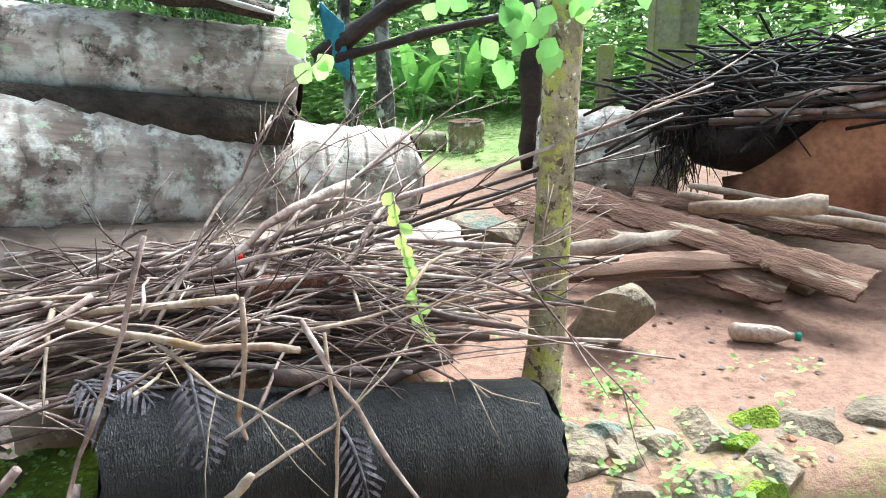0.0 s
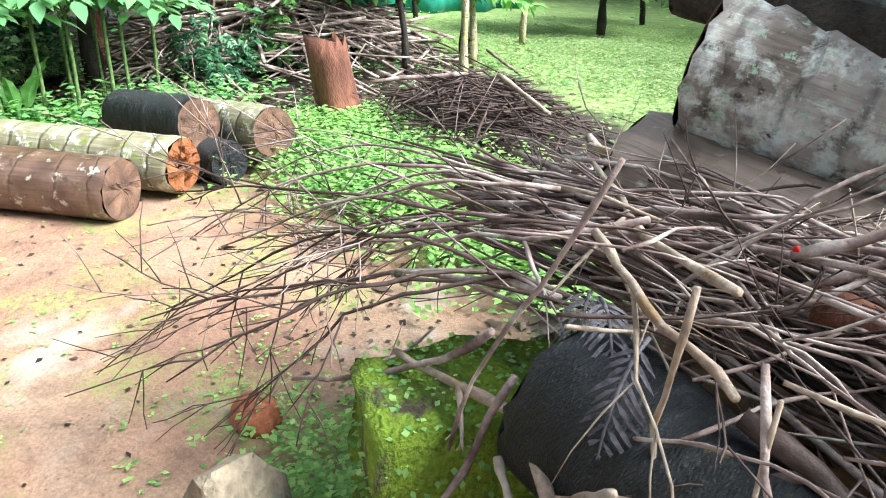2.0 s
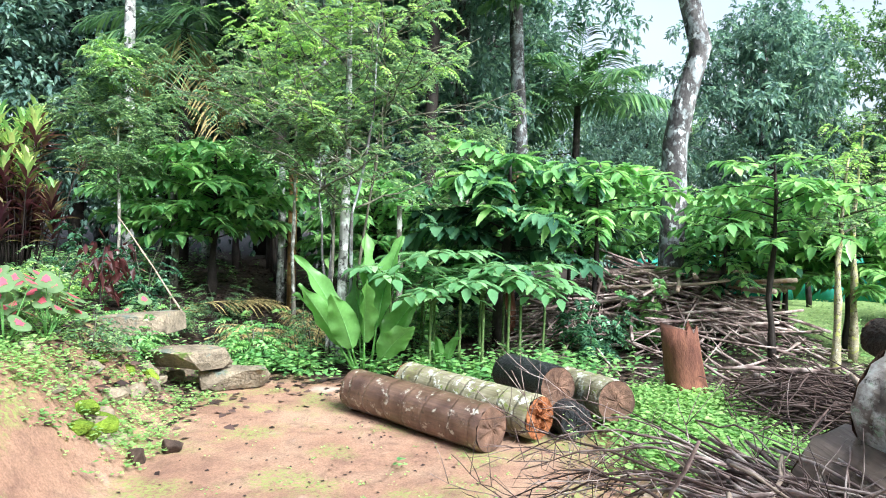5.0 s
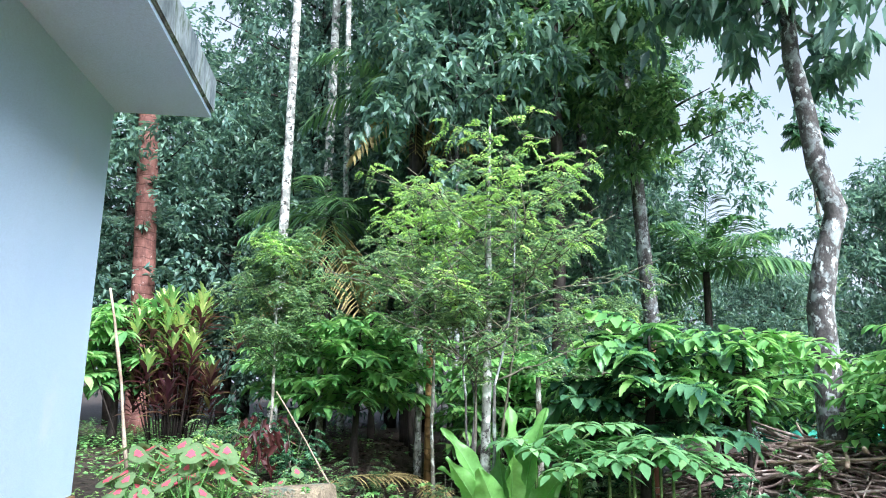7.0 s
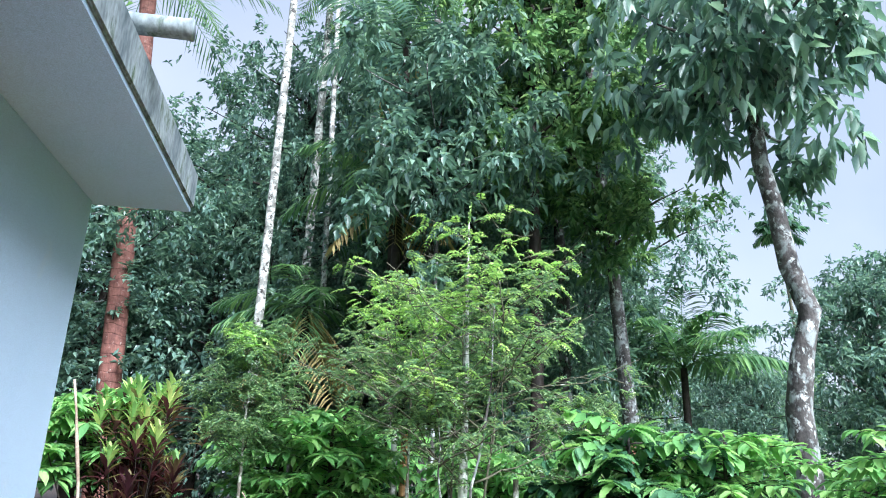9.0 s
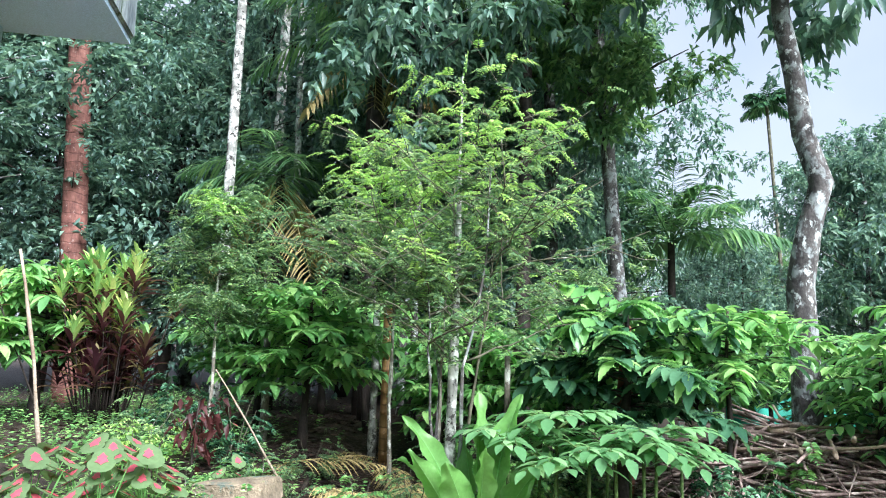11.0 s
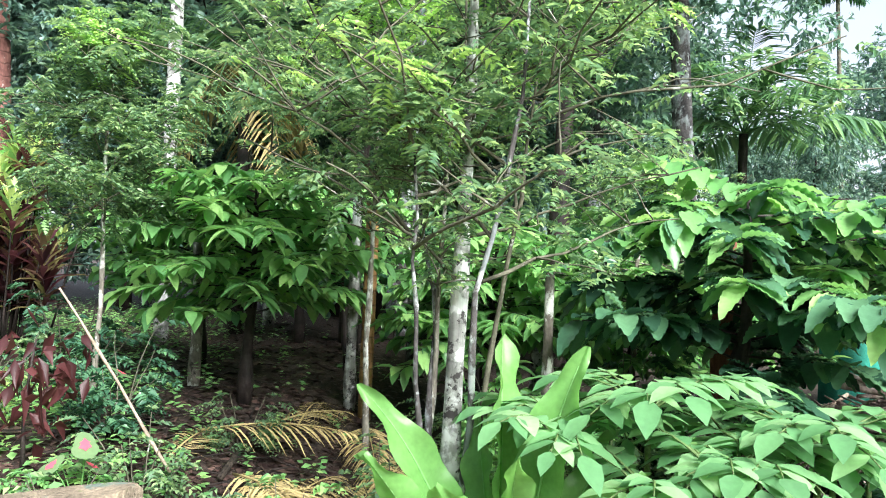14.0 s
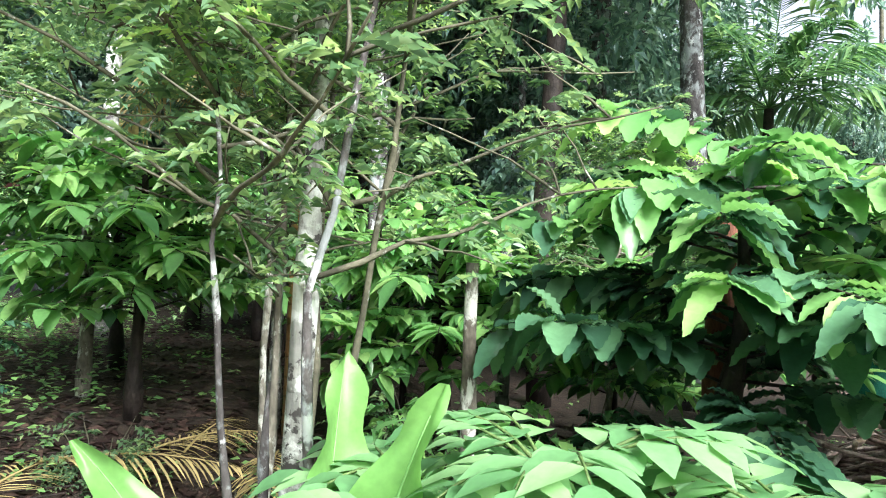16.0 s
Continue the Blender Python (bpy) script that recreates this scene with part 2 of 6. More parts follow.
M["plastic_grey"] = rough_mat("grey-white plastic sheet", [(0.3, (0.45, 0.48, 0.52)), (0.7, (0.7, 0.73, 0.76))], 5, 30, bump=0.2, rough=0.35)
M["bottle"] = rough_mat("cloudy dirty plastic", [(0.3, (0.34, 0.22, 0.16)), (0.7, (0.52, 0.40, 0.32))], 14, 80, rough=0.3, spec=0.5)

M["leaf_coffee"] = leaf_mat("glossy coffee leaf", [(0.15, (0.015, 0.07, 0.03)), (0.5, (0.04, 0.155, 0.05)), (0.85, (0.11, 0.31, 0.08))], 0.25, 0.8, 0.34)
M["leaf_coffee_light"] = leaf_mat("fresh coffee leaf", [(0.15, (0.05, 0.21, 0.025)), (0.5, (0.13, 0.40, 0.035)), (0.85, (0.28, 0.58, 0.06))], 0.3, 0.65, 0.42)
M["leaf_fine"] = leaf_mat("fine pinnate leaf", [(0.15, (0.05, 0.15, 0.05)), (0.5, (0.12, 0.27, 0.08)), (0.85, (0.28, 0.48, 0.10))], 0.35, 0.6, 0.55)
M["leaf_yellow"] = leaf_mat("young yellow-green leaf", [(0.15, (0.15, 0.42, 0.03)), (0.85, (0.40, 0.68, 0.06))], 0.5, 0.3)
M["leaf_dark"] = leaf_mat("dark canopy leaf", [(0.15, (0.045, 0.12, 0.085)), (0.5, (0.09, 0.22, 0.13)), (0.85, (0.2, 0.38, 0.2))], 0.35, 0.7)
M["leaf_canopy"] = leaf_mat("green canopy leaf", [(0.15, (0.04, 0.13, 0.03)), (0.5, (0.09, 0.24, 0.05)), (0.85, (0.24, 0.46, 0.08))], 0.4, 0.5)
M["leaf_palm"] = leaf_mat("palm frond", [(0.15, (0.03, 0.11, 0.03)), (0.5, (0.08, 0.24, 0.045)), (0.85, (0.2, 0.42, 0.07))], 0.3, 0.6)
M["leaf_big"] = leaf_mat("broad turmeric leaf", [(0.15, (0.07, 0.27, 0.01)), (0.5, (0.12, 0.38, 0.015)), (0.85, (0.2, 0.5, 0.03))], 0.35, 0.5, 0.6)
M["leaf_yam"] = leaf_mat("pale yam leaflet", [(0.15, (0.06, 0.22, 0.04)), (0.5, (0.12, 0.35, 0.07)), (0.85, (0.24, 0.5, 0.12))], 0.3, 0.6, 0.45)
M["yam_stalk"] = rough_mat("mottled green yam stalk", [(0.3, (0.05, 0.09, 0.03)), (0.7, (0.16, 0.24, 0.08))], 30, 90, rough=0.5)
M["leaf_herb"] = leaf_mat("ground herb leaf", [(0.15, (0.08, 0.25, 0.015)), (0.5, (0.18, 0.42, 0.03)), (0.85, (0.33, 0.6, 0.07))], 0.6, 0.2)
M["leaf_croton"] = leaf_mat("red-and-green strap leaf", [(0.1, (0.02, 0.012, 0.012)), (0.45, (0.07, 0.022, 0.028)), (0.6, (0.10, 0.05, 0.03)), (0.75, (0.16, 0.16, 0.03)), (0.9, (0.34, 0.40, 0.06))], 0.4)
M["leaf_croton_top"] = leaf_mat("yellow-green strap leaf", [(0.1, (0.08, 0.3, 0.02)), (0.5, (0.24, 0.48, 0.04)), (0.9, (0.52, 0.66, 0.08))], 0.35)
M["leaf_maroon"] = leaf_mat("maroon leaf", [(0.15, (0.03, 0.008, 0.008)), (0.85, (0.13, 0.045, 0.035))], 0.45)
M["leaf_pink"] = leaf_mat("pink leaf centre", [(0.15, (0.55, 0.05, 0.08)), (0.85, (0.75, 0.18, 0.2))], 0.5)
M["bark_twig"] = rough_mat("dark grey-green bough bark", [(0.3, (0.05, 0.05, 0.035)), (0.7, (0.19, 0.18, 0.13))], 6, 50, [((0.36, 0.37, 0.34), 0.60, 0.66)], 9)
M["leaf_caladium"] = leaf_mat("caladium leaf", [(0.15, (0.05, 0.15, 0.03)), (0.45, (0.10, 0.22, 0.05)), (0.9, (0.2, 0.34, 0.08))], 0.65, 0.2)
M["log_smooth"] = ring_mat("smooth pale brown palm wood", [(0.3, (0.17, 0.12, 0.09)), (0.7, (0.36, 0.27, 0.22))], [((0.46, 0.40, 0.34), 0.58, 0.66), ((0.10, 0.06, 0.04), 0.60, 0.66)], 3.0, 0.5, 0.4)
M["grass"] = leaf_mat("short grass", [(0.15, (0.13, 0.27, 0.05)), (0.5, (0.22, 0.38, 0.08)), (0.85, (0.36, 0.5, 0.14))], 0.7, 0.2)
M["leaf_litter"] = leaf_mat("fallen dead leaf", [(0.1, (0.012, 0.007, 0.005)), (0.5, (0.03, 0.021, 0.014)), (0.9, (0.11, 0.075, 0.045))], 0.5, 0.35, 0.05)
M["leaf_dry"] = leaf_mat("yellow dried frond", [(0.1, (0.22, 0.2, 0.05)), (0.9, (0.5, 0.46, 0.10))], 0.6, 0.2, 0.2)
M["leaf_heart"] = leaf_mat("light heart-shaped leaf", [(0.15, (0.09, 0.36, 0.03)), (0.85, (0.22, 0.56, 0.06))], 0.45, 0.35, 0.5)
M["flower_red"] = rough_mat("red berry", [(0.3, (0.5, 0.01, 0.01)), (0.7, (0.65, 0.03, 0.02))], 9, 50)


# ---- shapes ----
def rise(v):
    v = min(1.0, max(0.0, v))
    return v * v * (3 - 2 * v)


def ground_z(x, y):
    """Height of the ground: a flat yard, a terrace to the north-east, a bank up to the house, forest floor."""
    far = math.hypot(x + 2, y)
    z = 0.0
    edge = 1.28 + 0.12 * x
    z += 0.28 * rise((y - edge) / 0.22) * rise((x + 1.15) / 0.4) * (1 - rise((y - 6) / 6))
    d = (-1.5 + 0.42 * (x + 2.2)) - y
    z += 0.62 * rise(d / 0.75) * rise((x + 4.3) / 0.8) + 0.42 * rise((-2.4 - y) / 2.0) * rise((-3.6 - x) / 1.0)
    z += 0.012 * noise.noise(Vector((x * 2.1, y * 2.1, 0))) + 0.05 * noise.noise(Vector((x * 0.5, y * 0.5, 3))) * rise((far - 4) / 4)
    z += 0.3 * noise.noise(Vector((x * 0.06, y * 0.06, 7))) * rise((far - 14) / 10)
    return z


class Soup:
    """Gathers vertices and faces for one mesh."""

    def __init__(self):
        self.v, self.f, self.s = [], [], []

    def tube(self, pts, radii, sides=6, lump=0.0, cap=True, rng=random):
        pts = [Vector(p) for p in pts]
        base, side = len(self.v), Vector((0.31, 0.17, 0.93))
        for i, p in enumerate(pts):
            d = (pts[min(i + 1, len(pts) - 1)] - pts[max(i - 1, 0)]).normalized()
            a = d.cross(side if abs(d.dot(side)) < 0.95 else Vector((1, 0, 0))).normalized()
            b = d.cross(a)
            for k in range(sides):
                t = math.tau * k / sides
                r = radii[i] * (1 + (lump * rng.uniform(-1, 1) if lump else 0))
                self.v.append(tuple(p + a * (r * math.cos(t)) + b * (r * math.sin(t))))
        for i in range(len(pts) - 1):
            for k in range(sides):
                q = base + i * sides
                self.f.append((q + k, q + (k + 1) % sides, q + sides + (k + 1) % sides, q + sides + k))
        if cap:
            self.f.append(tuple(range(base + sides - 1, base - 1, -1)))
            q = base + (len(pts) - 1) * sides
            self.f.append(tuple(range(q, q + sides)))
        return self

    def bough(self, a, b, r0, r1, wob=0.06, n=7, sides=6, rng=random, sag=0.0):
        """A crooked stick from a to b. Returns its points."""
        a, b = Vector(a), Vector(b)
        length = (b - a).length
        pts, off = [], Vector((0, 0, 0))
        for i in range(n):
            t = i / (n - 1)
            w = math.sin(math.pi * t) * wob * length
            off += Vector([rng.uniform(-1, 1) for _ in range(3)]) * 0.45
            pts.append(a.lerp(b, t) + off * w * 0.8 + Vector((0, 0, -sag * math.sin(math.pi * t))))
        self.tube(pts, [(r0 + (r1 - r0) * i / (n - 1)) * (1.28 if i % 3 == 1 and 0 < i < n - 1 else 1) for i in range(n)], sides, 0.1, rng=rng)
        return pts

    def leaf(self, base, along, up, length, width, droop=0.25, fold=0.12, segs=3, shape=0.5):
        """A folded, drooping leaf: a midrib with a blade on each side."""
        base, along = Vector(base), along.normalized()
        sidev = along.cross(up)
        sidev = sidev.normalized() if sidev.length > 1e-4 else Vector((1, 0, 0))
        up = sidev.cross(along)
        o = len(self.v)
        for i in range(segs + 1):
            t = i / segs
            w = width * 0.5 * (math.sin(math.pi * min(1, max(0.03, t ** (0.7 + 0.6 * shape)))) if 0 < i < segs else 0.04)
            c = base + along * (length * (t - 0.12 * droop * t * t)) - up * (droop * length * t * t)
            e = up * (fold * w * 2)
            self.v += [tuple(c - sidev * w + e), tuple(c), tuple(c + sidev * w + e)]
        for i in range(segs):
            q = o + 3 * i
            self.f += [(q, q + 1, q + 4, q + 3), (q + 1, q + 2, q + 5, q + 4)]
        return self

    def rock(self, centre, size, seed, rough=0.22, n=5):
        rng = random.Random(seed)
        bm = bmesh.new()
        bmesh.ops.create_icosphere(bm, subdivisions=3 if max(size) > 0.07 else 2, radius=1.0)
        off, cuts = Vector([rng.uniform(-50, 50) for _ in range(3)]), []
        for _ in range(n + 3):
            cuts.append((Vector([rng.uniform(-1, 1) for _ in range(3)]).normalized(), rng.uniform(0.45, 0.75)))
        turn = Euler((rng.uniform(-0.2, 0.2), rng.uniform(-0.2, 0.2), rng.uniform(0, 6.3))).to_matrix()
        o = len(self.v)
        for v in bm.verts:
            p = v.co.copy()
            for nn, h in cuts:
                s = p.dot(nn)
                if s > h:
                    p -= nn * (s - h)
            p *= 1 + 0.6 * rough * noise.noise(p * 1.6 + off) + 0.05 * noise.noise(p * 6 + off)
            p = turn @ Vector((p.x * size[0], p.y * size[1], p.z * size[2]))
            self.v.append(tuple(p + Vector(centre)))
        self.f += [tuple(o + v.index for v in f.verts) for f in bm.faces]
        bm.free()
        return self

    def made(self, name, material, parent=None, label="", smooth=True):
        me = bpy.data.meshes.new(name)
        me.from_pydata(self.v, [], self.f)
        if smooth:
            me.shade_smooth()
        me.materials.append(material)
        ob = new(name, me)
        ob.parent = parent
        if label:
            ob["label"] = label
        return ob


def thing(name, label, category, at=(0, 0, 0), turn=(0, 0, 0), group=""):
    ob = new(name)
    ob.matrix_world = pose(*at, *turn)
    return tagged(ob, label, category, group)


def part(name, bm, material, parent, label="", smooth=False):
    me = bpy.data.meshes.new(name)
    bm.to_mesh(me)
    bm.free()
    if smooth:
        me.shade_smooth()
    me.materials.append(material)
    ob = new(name, me)
    ob.parent = parent
    if label:
        ob["label"] = label
    return ob


def box(size, at=(0, 0, 0), bevel=0.0, turn=None):
    bm = bmesh.new()
    bmesh.ops.create_cube(bm, size=1.0)
    for v in bm.verts:
        v.co = Vector([c * s for c, s in zip(v.co, size)])
    if bevel:
        bmesh.ops.bevel(bm, geom=bm.edges[:], offset=bevel, segments=2, affect="EDGES")
    m = Matrix.Translation(at) @ (turn or Matrix())
    bmesh.ops.transform(bm, matrix=m, verts=bm.verts)
    return bm


def log(name, label, a, b, r, material, seed, rings=0.14, bulge=0.05, end=None, group="", sides=28, torn=False):
    """A palm log lying from a to b: a body with low ring swellings, and a rough sawn face at each end."""
    a, b = Vector(a), Vector(b)
    length = (b - a).length
    rng = random.Random(seed)
    q = (b - a).to_track_quat("Z", "Y")
    top = new(name)
    top.matrix_world = Matrix.Translation(a) @ q.to_matrix().to_4x4()
    tagged(top, label, "log", group)
    n = max(12, int(length / 0.018))
    s = Soup()
    off = Vector((seed * 3.1, 0, 0))
    for i in range(n + 1):
        t = i / n
        z = t * length
        ph = (z / rings) % 1.0
        ring = 1 + bulge * (0.5 - ph) + 0.02 * noise.noise(Vector((z * 2, seed, 0)))
        for k in range(sides):
            an = math.tau * k / sides
            d = Vector((math.cos(an), math.sin(an), 0))
            rr = r * ring * (1 + 0.05 * noise.noise(d * 1.3 + off + Vector((0, 0, z * 1.4))) + 0.02 * noise.noise(d * 5 + off + Vector((0, 0, z * 9))))
            if i in (0, n):
                rr *= 0.955
            s.v.append((rr * d.x, rr * d.y, z + (0.012 * rng.uniform(-1, 1) if i in (0, n) else 0)))
    for i in range(n):
        for k in range(sides):
            p = i * sides
            s.f.append((p + k, p + (k + 1) % sides, p + sides + (k + 1) % sides, p + sides + k))
    s.made("bark", material, top)
    for e, zz, sg in ((0, 0.0, -1), (1, length, 1)):
        c = Soup()
        base = [Vector(s.v[e * n * sides + k]) for k in range(sides)]
        for ringf in (1.0, 0.75, 0.45, 0.2):
            for p in base:
                jag = 0.035 * rng.uniform(-1, 1) if torn else 0.006 * rng.uniform(-1, 1)
                c.v.append((p.x * ringf, p.y * ringf, zz + sg * (0.004 + jag * (1 if ringf < 1 else 0.2))))
        c.v.append((0, 0, zz + sg * 0.004))
        for i in range(3):
            for k in range(sides):
                p = i * sides
                c.f.append((p + k, p + (k + 1) % sides, p + sides + (k + 1) % sides, p + sides + k))
        for k in range(sides):
            c.f.append((3 * sides + k, 3 * sides + (k + 1) % sides, 4 * sides))
        c.made("sawn_face", end or M["cut_wood"], top, smooth=False)
    return top


# ---- ground ----
def spread(lo, hi, near_lo, near_hi, step, grow=1.16):
    out = list(np.arange(near_lo, near_hi, step))
    d, p = step, out[-1]
    while p < hi:
        d *= grow
        p += d
        out.append(p)
    d, p = step, out[0]
    while p > lo:
        d *= grow
        p -= d
        out.insert(0, p)
    return out


gx, gy = spread(-900, 900, -7, 2.4, 0.05), spread(-900, 900, -4, 4.2, 0.05)
gs = Soup()
gs.v = [(x, y, ground_z(x, y)) for y in gy for x in gx]
W = len(gx)
gs.f = [(j * W + i, j * W + i + 1, (j + 1) * W + i + 1, (j + 1) * W + i) for j in range(len(gy) - 1) for i in range(W - 1)]
gm, n, l, b = shader("red yard soil, litter and grass", 0.75, 0.3)
v = coord(n, l)
soil = ramp(n, l, noisy(n, l, v, 1.3, 5), [(0.3, (0.24, 0.135, 0.10)), (0.5, (0.36, 0.22, 0.155)), (0.7, (0.42, 0.30, 0.215))])
soil = mixed(n, l, 0.8, soil, ramp(n, l, noisy(n, l, v, 70, 6, 0.7), [(0.3, (0.5, 0.45, 0.42)), (0.62, (1, 1, 1))]), "MULTIPLY")
soil = mixed(n, l, 0.85, soil, ramp(n, l, noisy(n, l, v, 7, 7, 0.72, 0.4), [(0.34, (0.62, 0.58, 0.6)), (0.5, (0.95, 0.92, 0.9)), (0.66, (1.15, 1.1, 1.05))]), "MULTIPLY")
vor = n.new("ShaderNodeTexVoronoi")
vor.inputs["Scale"].default_value = 42
l.new(v, vor.inputs["Vector"])
speck = arith(n, l, "MULTIPLY", ramp(n, l, vor.outputs["Distance"], [(0.12, (1, 1, 1)), (0.2, (0, 0, 0))]), ramp(n, l, noisy(n, l, v, 5, 3), [(0.45, (0, 0, 0)), (0.6, (1, 1, 1))]))
soil = mixed(n, l, arith(n, l, "MULTIPLY", speck, 0.7), soil, (0.13, 0.075, 0.055))
mossf = arith(n, l, "MULTIPLY", ramp(n, l, noisy(n, l, v, 1.9, 3, 0.5), [(0.5, (0, 0, 0)), (0.62, (1, 1, 1))]), ramp(n, l, noisy(n, l, v, 34, 5, 0.7), [(0.44, (0, 0, 0)), (0.56, (1, 1, 1))]))
soil = mixed(n, l, mossf, soil, (0.25, 0.27, 0.09))
gsp = n.new("ShaderNodeSeparateXYZ")
l.new(v, gsp.inputs[0])
greyf = ramp(n, l, noisy(n, l, v, 1.1, 4, 0.6, 0.5), [(0.60, (0, 0, 0)), (0.68, (1, 1, 1))])
soil = mixed(n, l, arith(n, l, "MULTIPLY", greyf, 0.6), soil, (0.52, 0.45, 0.40))
terr = arith(n, l, "MULTIPLY", arith(n, l, "SUBTRACT", arith(n, l, "ADD", gsp.outputs[1], noisy(n, l, v, 3)), 2.0), 4.0, True)
soil = mixed(n, l, terr, soil, mixed(n, l, 0.7, (0.29, 0.165, 0.12), ramp(n, l, noisy(n, l, v, 30, 6, 0.7), [(0.35, (0.45, 0.4, 0.38)), (0.6, (1, 1, 1))]), "MULTIPLY"))
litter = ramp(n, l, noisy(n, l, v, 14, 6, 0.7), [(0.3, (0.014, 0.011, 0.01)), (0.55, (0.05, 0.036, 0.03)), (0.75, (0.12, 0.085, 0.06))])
grass = ramp(n, l, noisy(n, l, v, 3, 6, 0.7), [(0.3, (0.15, 0.22, 0.07)), (0.7, (0.32, 0.42, 0.15))])
sp = n.new("ShaderNodeSeparateXYZ")
l.new(v, sp.inputs[0])
wob = arith(n, l, "MULTIPLY", arith(n, l, "SUBTRACT", noisy(n, l, v, 1.6, 5), 0.5), 1.6)
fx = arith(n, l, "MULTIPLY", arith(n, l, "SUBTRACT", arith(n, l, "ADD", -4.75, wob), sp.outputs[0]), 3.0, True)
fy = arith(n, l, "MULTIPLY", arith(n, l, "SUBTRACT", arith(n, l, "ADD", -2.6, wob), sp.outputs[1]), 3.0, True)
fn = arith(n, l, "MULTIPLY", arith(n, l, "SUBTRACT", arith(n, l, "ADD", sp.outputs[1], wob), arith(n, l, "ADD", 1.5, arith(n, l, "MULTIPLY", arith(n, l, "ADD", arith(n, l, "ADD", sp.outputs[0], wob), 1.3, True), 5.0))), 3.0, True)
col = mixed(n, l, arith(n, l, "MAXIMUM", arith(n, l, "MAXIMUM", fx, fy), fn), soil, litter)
g1 = arith(n, l, "MULTIPLY", arith(n, l, "SUBTRACT", arith(n, l, "ADD", sp.outputs[1], wob), 3.7), 2.0, True)
g2 = arith(n, l, "MULTIPLY", arith(n, l, "SUBTRACT", arith(n, l, "ADD", sp.outputs[1], wob), 4.9), 2.0, True)
gw = arith(n, l, "MULTIPLY", arith(n, l, "SUBTRACT", arith(n, l, "ADD", -1.5, wob), sp.outputs[0]), 2.0, True)
col = mixed(n, l, arith(n, l, "MAXIMUM", g2, arith(n, l, "MULTIPLY", g1, gw)), col, grass)
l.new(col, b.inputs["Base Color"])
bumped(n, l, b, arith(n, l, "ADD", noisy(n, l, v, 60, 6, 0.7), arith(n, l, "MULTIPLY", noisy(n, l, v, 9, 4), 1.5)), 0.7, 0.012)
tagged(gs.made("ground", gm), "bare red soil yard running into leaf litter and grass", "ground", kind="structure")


def on(x, y, dz=0.0):
    return (x, y, ground_z(x, y) + dz)


# ---- house ----
HU, HN, HC = Vector((0.872, 0.489, 0)), Vector((-0.489, 0.872, 0)), Vector((-1.92, -2.94, 0))
house_turn = Matrix((HU, HN, Vector((0, 0, 1)))).transposed().to_4x4()
house = thing("house", "single-storey pale blue plastered house with a flat concrete eave", "house")


def house_box(u0, u1, v0, v1, z0, z1, bevel=0.0):
    return box((u1 - u0, v1 - v0, z1 - z0), HC + HU * (u0 + u1) / 2 + HN * (v0 + v1) / 2 + Vector((0, 0, (z0 + z1) / 2)), bevel, house_turn)


part("wall", house_box(0, 9, -0.2, 0, 0.8, 3.28), M["paint"], house)
part("wall", house_box(0, 0.2, -6, -0.203, 0.8, 3.28), M["paint"], house)
part("plinth", house_box(0.0, 9, -6, 0.05, -0.1, 0.8, 0.02), M["plinth"], house, "mossy clay-stained plinth")
part("eave", house_box(-0.06, 9, -6, 0.62, 3.283, 3.31), M["paint"], house, "pale blue eave soffit")
part("roof_slab", house_box(-0.06, 9, -6, 0.64, 3.313, 3.56, 0.01), M["fascia"], house, "dark-stained cement roof edge")
pipe = Soup()
pc = HC + HU * 1.5 + HN * 0.6 + Vector((0, 0, 3.70))
part("curb", house_box(0.0, 9, 0.42, 0.6, 3.563, 3.62), M["fascia"], house)
pipe.tube([pc - HN * 0.3, pc - HN * 0.1, pc, pc + HN * 0.22, pc + HN * 0.25], [0.055, 0.055, 0.055, 0.055, 0.06], 16)
pipe.made("drain_pipe", M["fascia"], house, "mossy rain spout")


# ---- stacked logs by the yard ----
log("log", "thick grey lichened palm log in the stack behind the sticks", (-1.09, 1.79, 1.03), (-0.2, 2.39, 0.82), 0.16, M["log_grey"], 3, 0.105, 0.07, group="stacked logs")
log("log", "grey palm log on top of the stack, dark underneath", (-1.28, 1.93, 1.29), (-0.44, 2.18, 1.17), 0.118, M["log_grey"], 5, 0.15, 0.05, group="stacked logs")
log("log", "smaller grey palm log behind the thick one", (-1.30, 1.95, 0.99), (-0.42, 2.57, 0.75), 0.125, M["log_grey"], 7, group="stacked logs")
log("log", "smooth brown palm log low in the stack", (-1.16, 1.68, 0.755), (-0.05, 2.24, 0.55), 0.17, M["log_smooth"], 9, 0.2, group="stacked logs")
log("log", "brown palm log at the bottom of the stack", (-1.2, 2.0, 0.62), (-0.1, 2.7, 0.4), 0.16, M["log_smooth"], 10, 0.2, group="stacked logs")
log("log", "brown palm log lying under the stack", (-1.2, 1.86, 0.24), (-0.05, 2.45, 0.38), 0.15, M["log_smooth"], 11, 0.2, group="stacked logs")
log("log", "dark palm log at the top of the stack", (-1.3, 2.18, 1.2), (-0.50, 2.38, 1.05), 0.1, M["log_black"], 12, group="stacked logs")
log("log", "split log with dark rotten bark under the top log", (-1.2, 1.78, 1.175), (-0.45, 2.06, 1.055), 0.055, M["bark_dark"], 14, 0.3, 0.1, group="stacked logs")
sl2 = Soup()
sl2.bough((-0.98, 1.86, 1.46), (-0.46, 2.06, 1.33), 0.03, 0.02, 0.04, 8, 8)
tagged(sl2.made("branch", M["bark_dark"]), "dark charred branch lying on the top log", "branch")
ps = Soup()
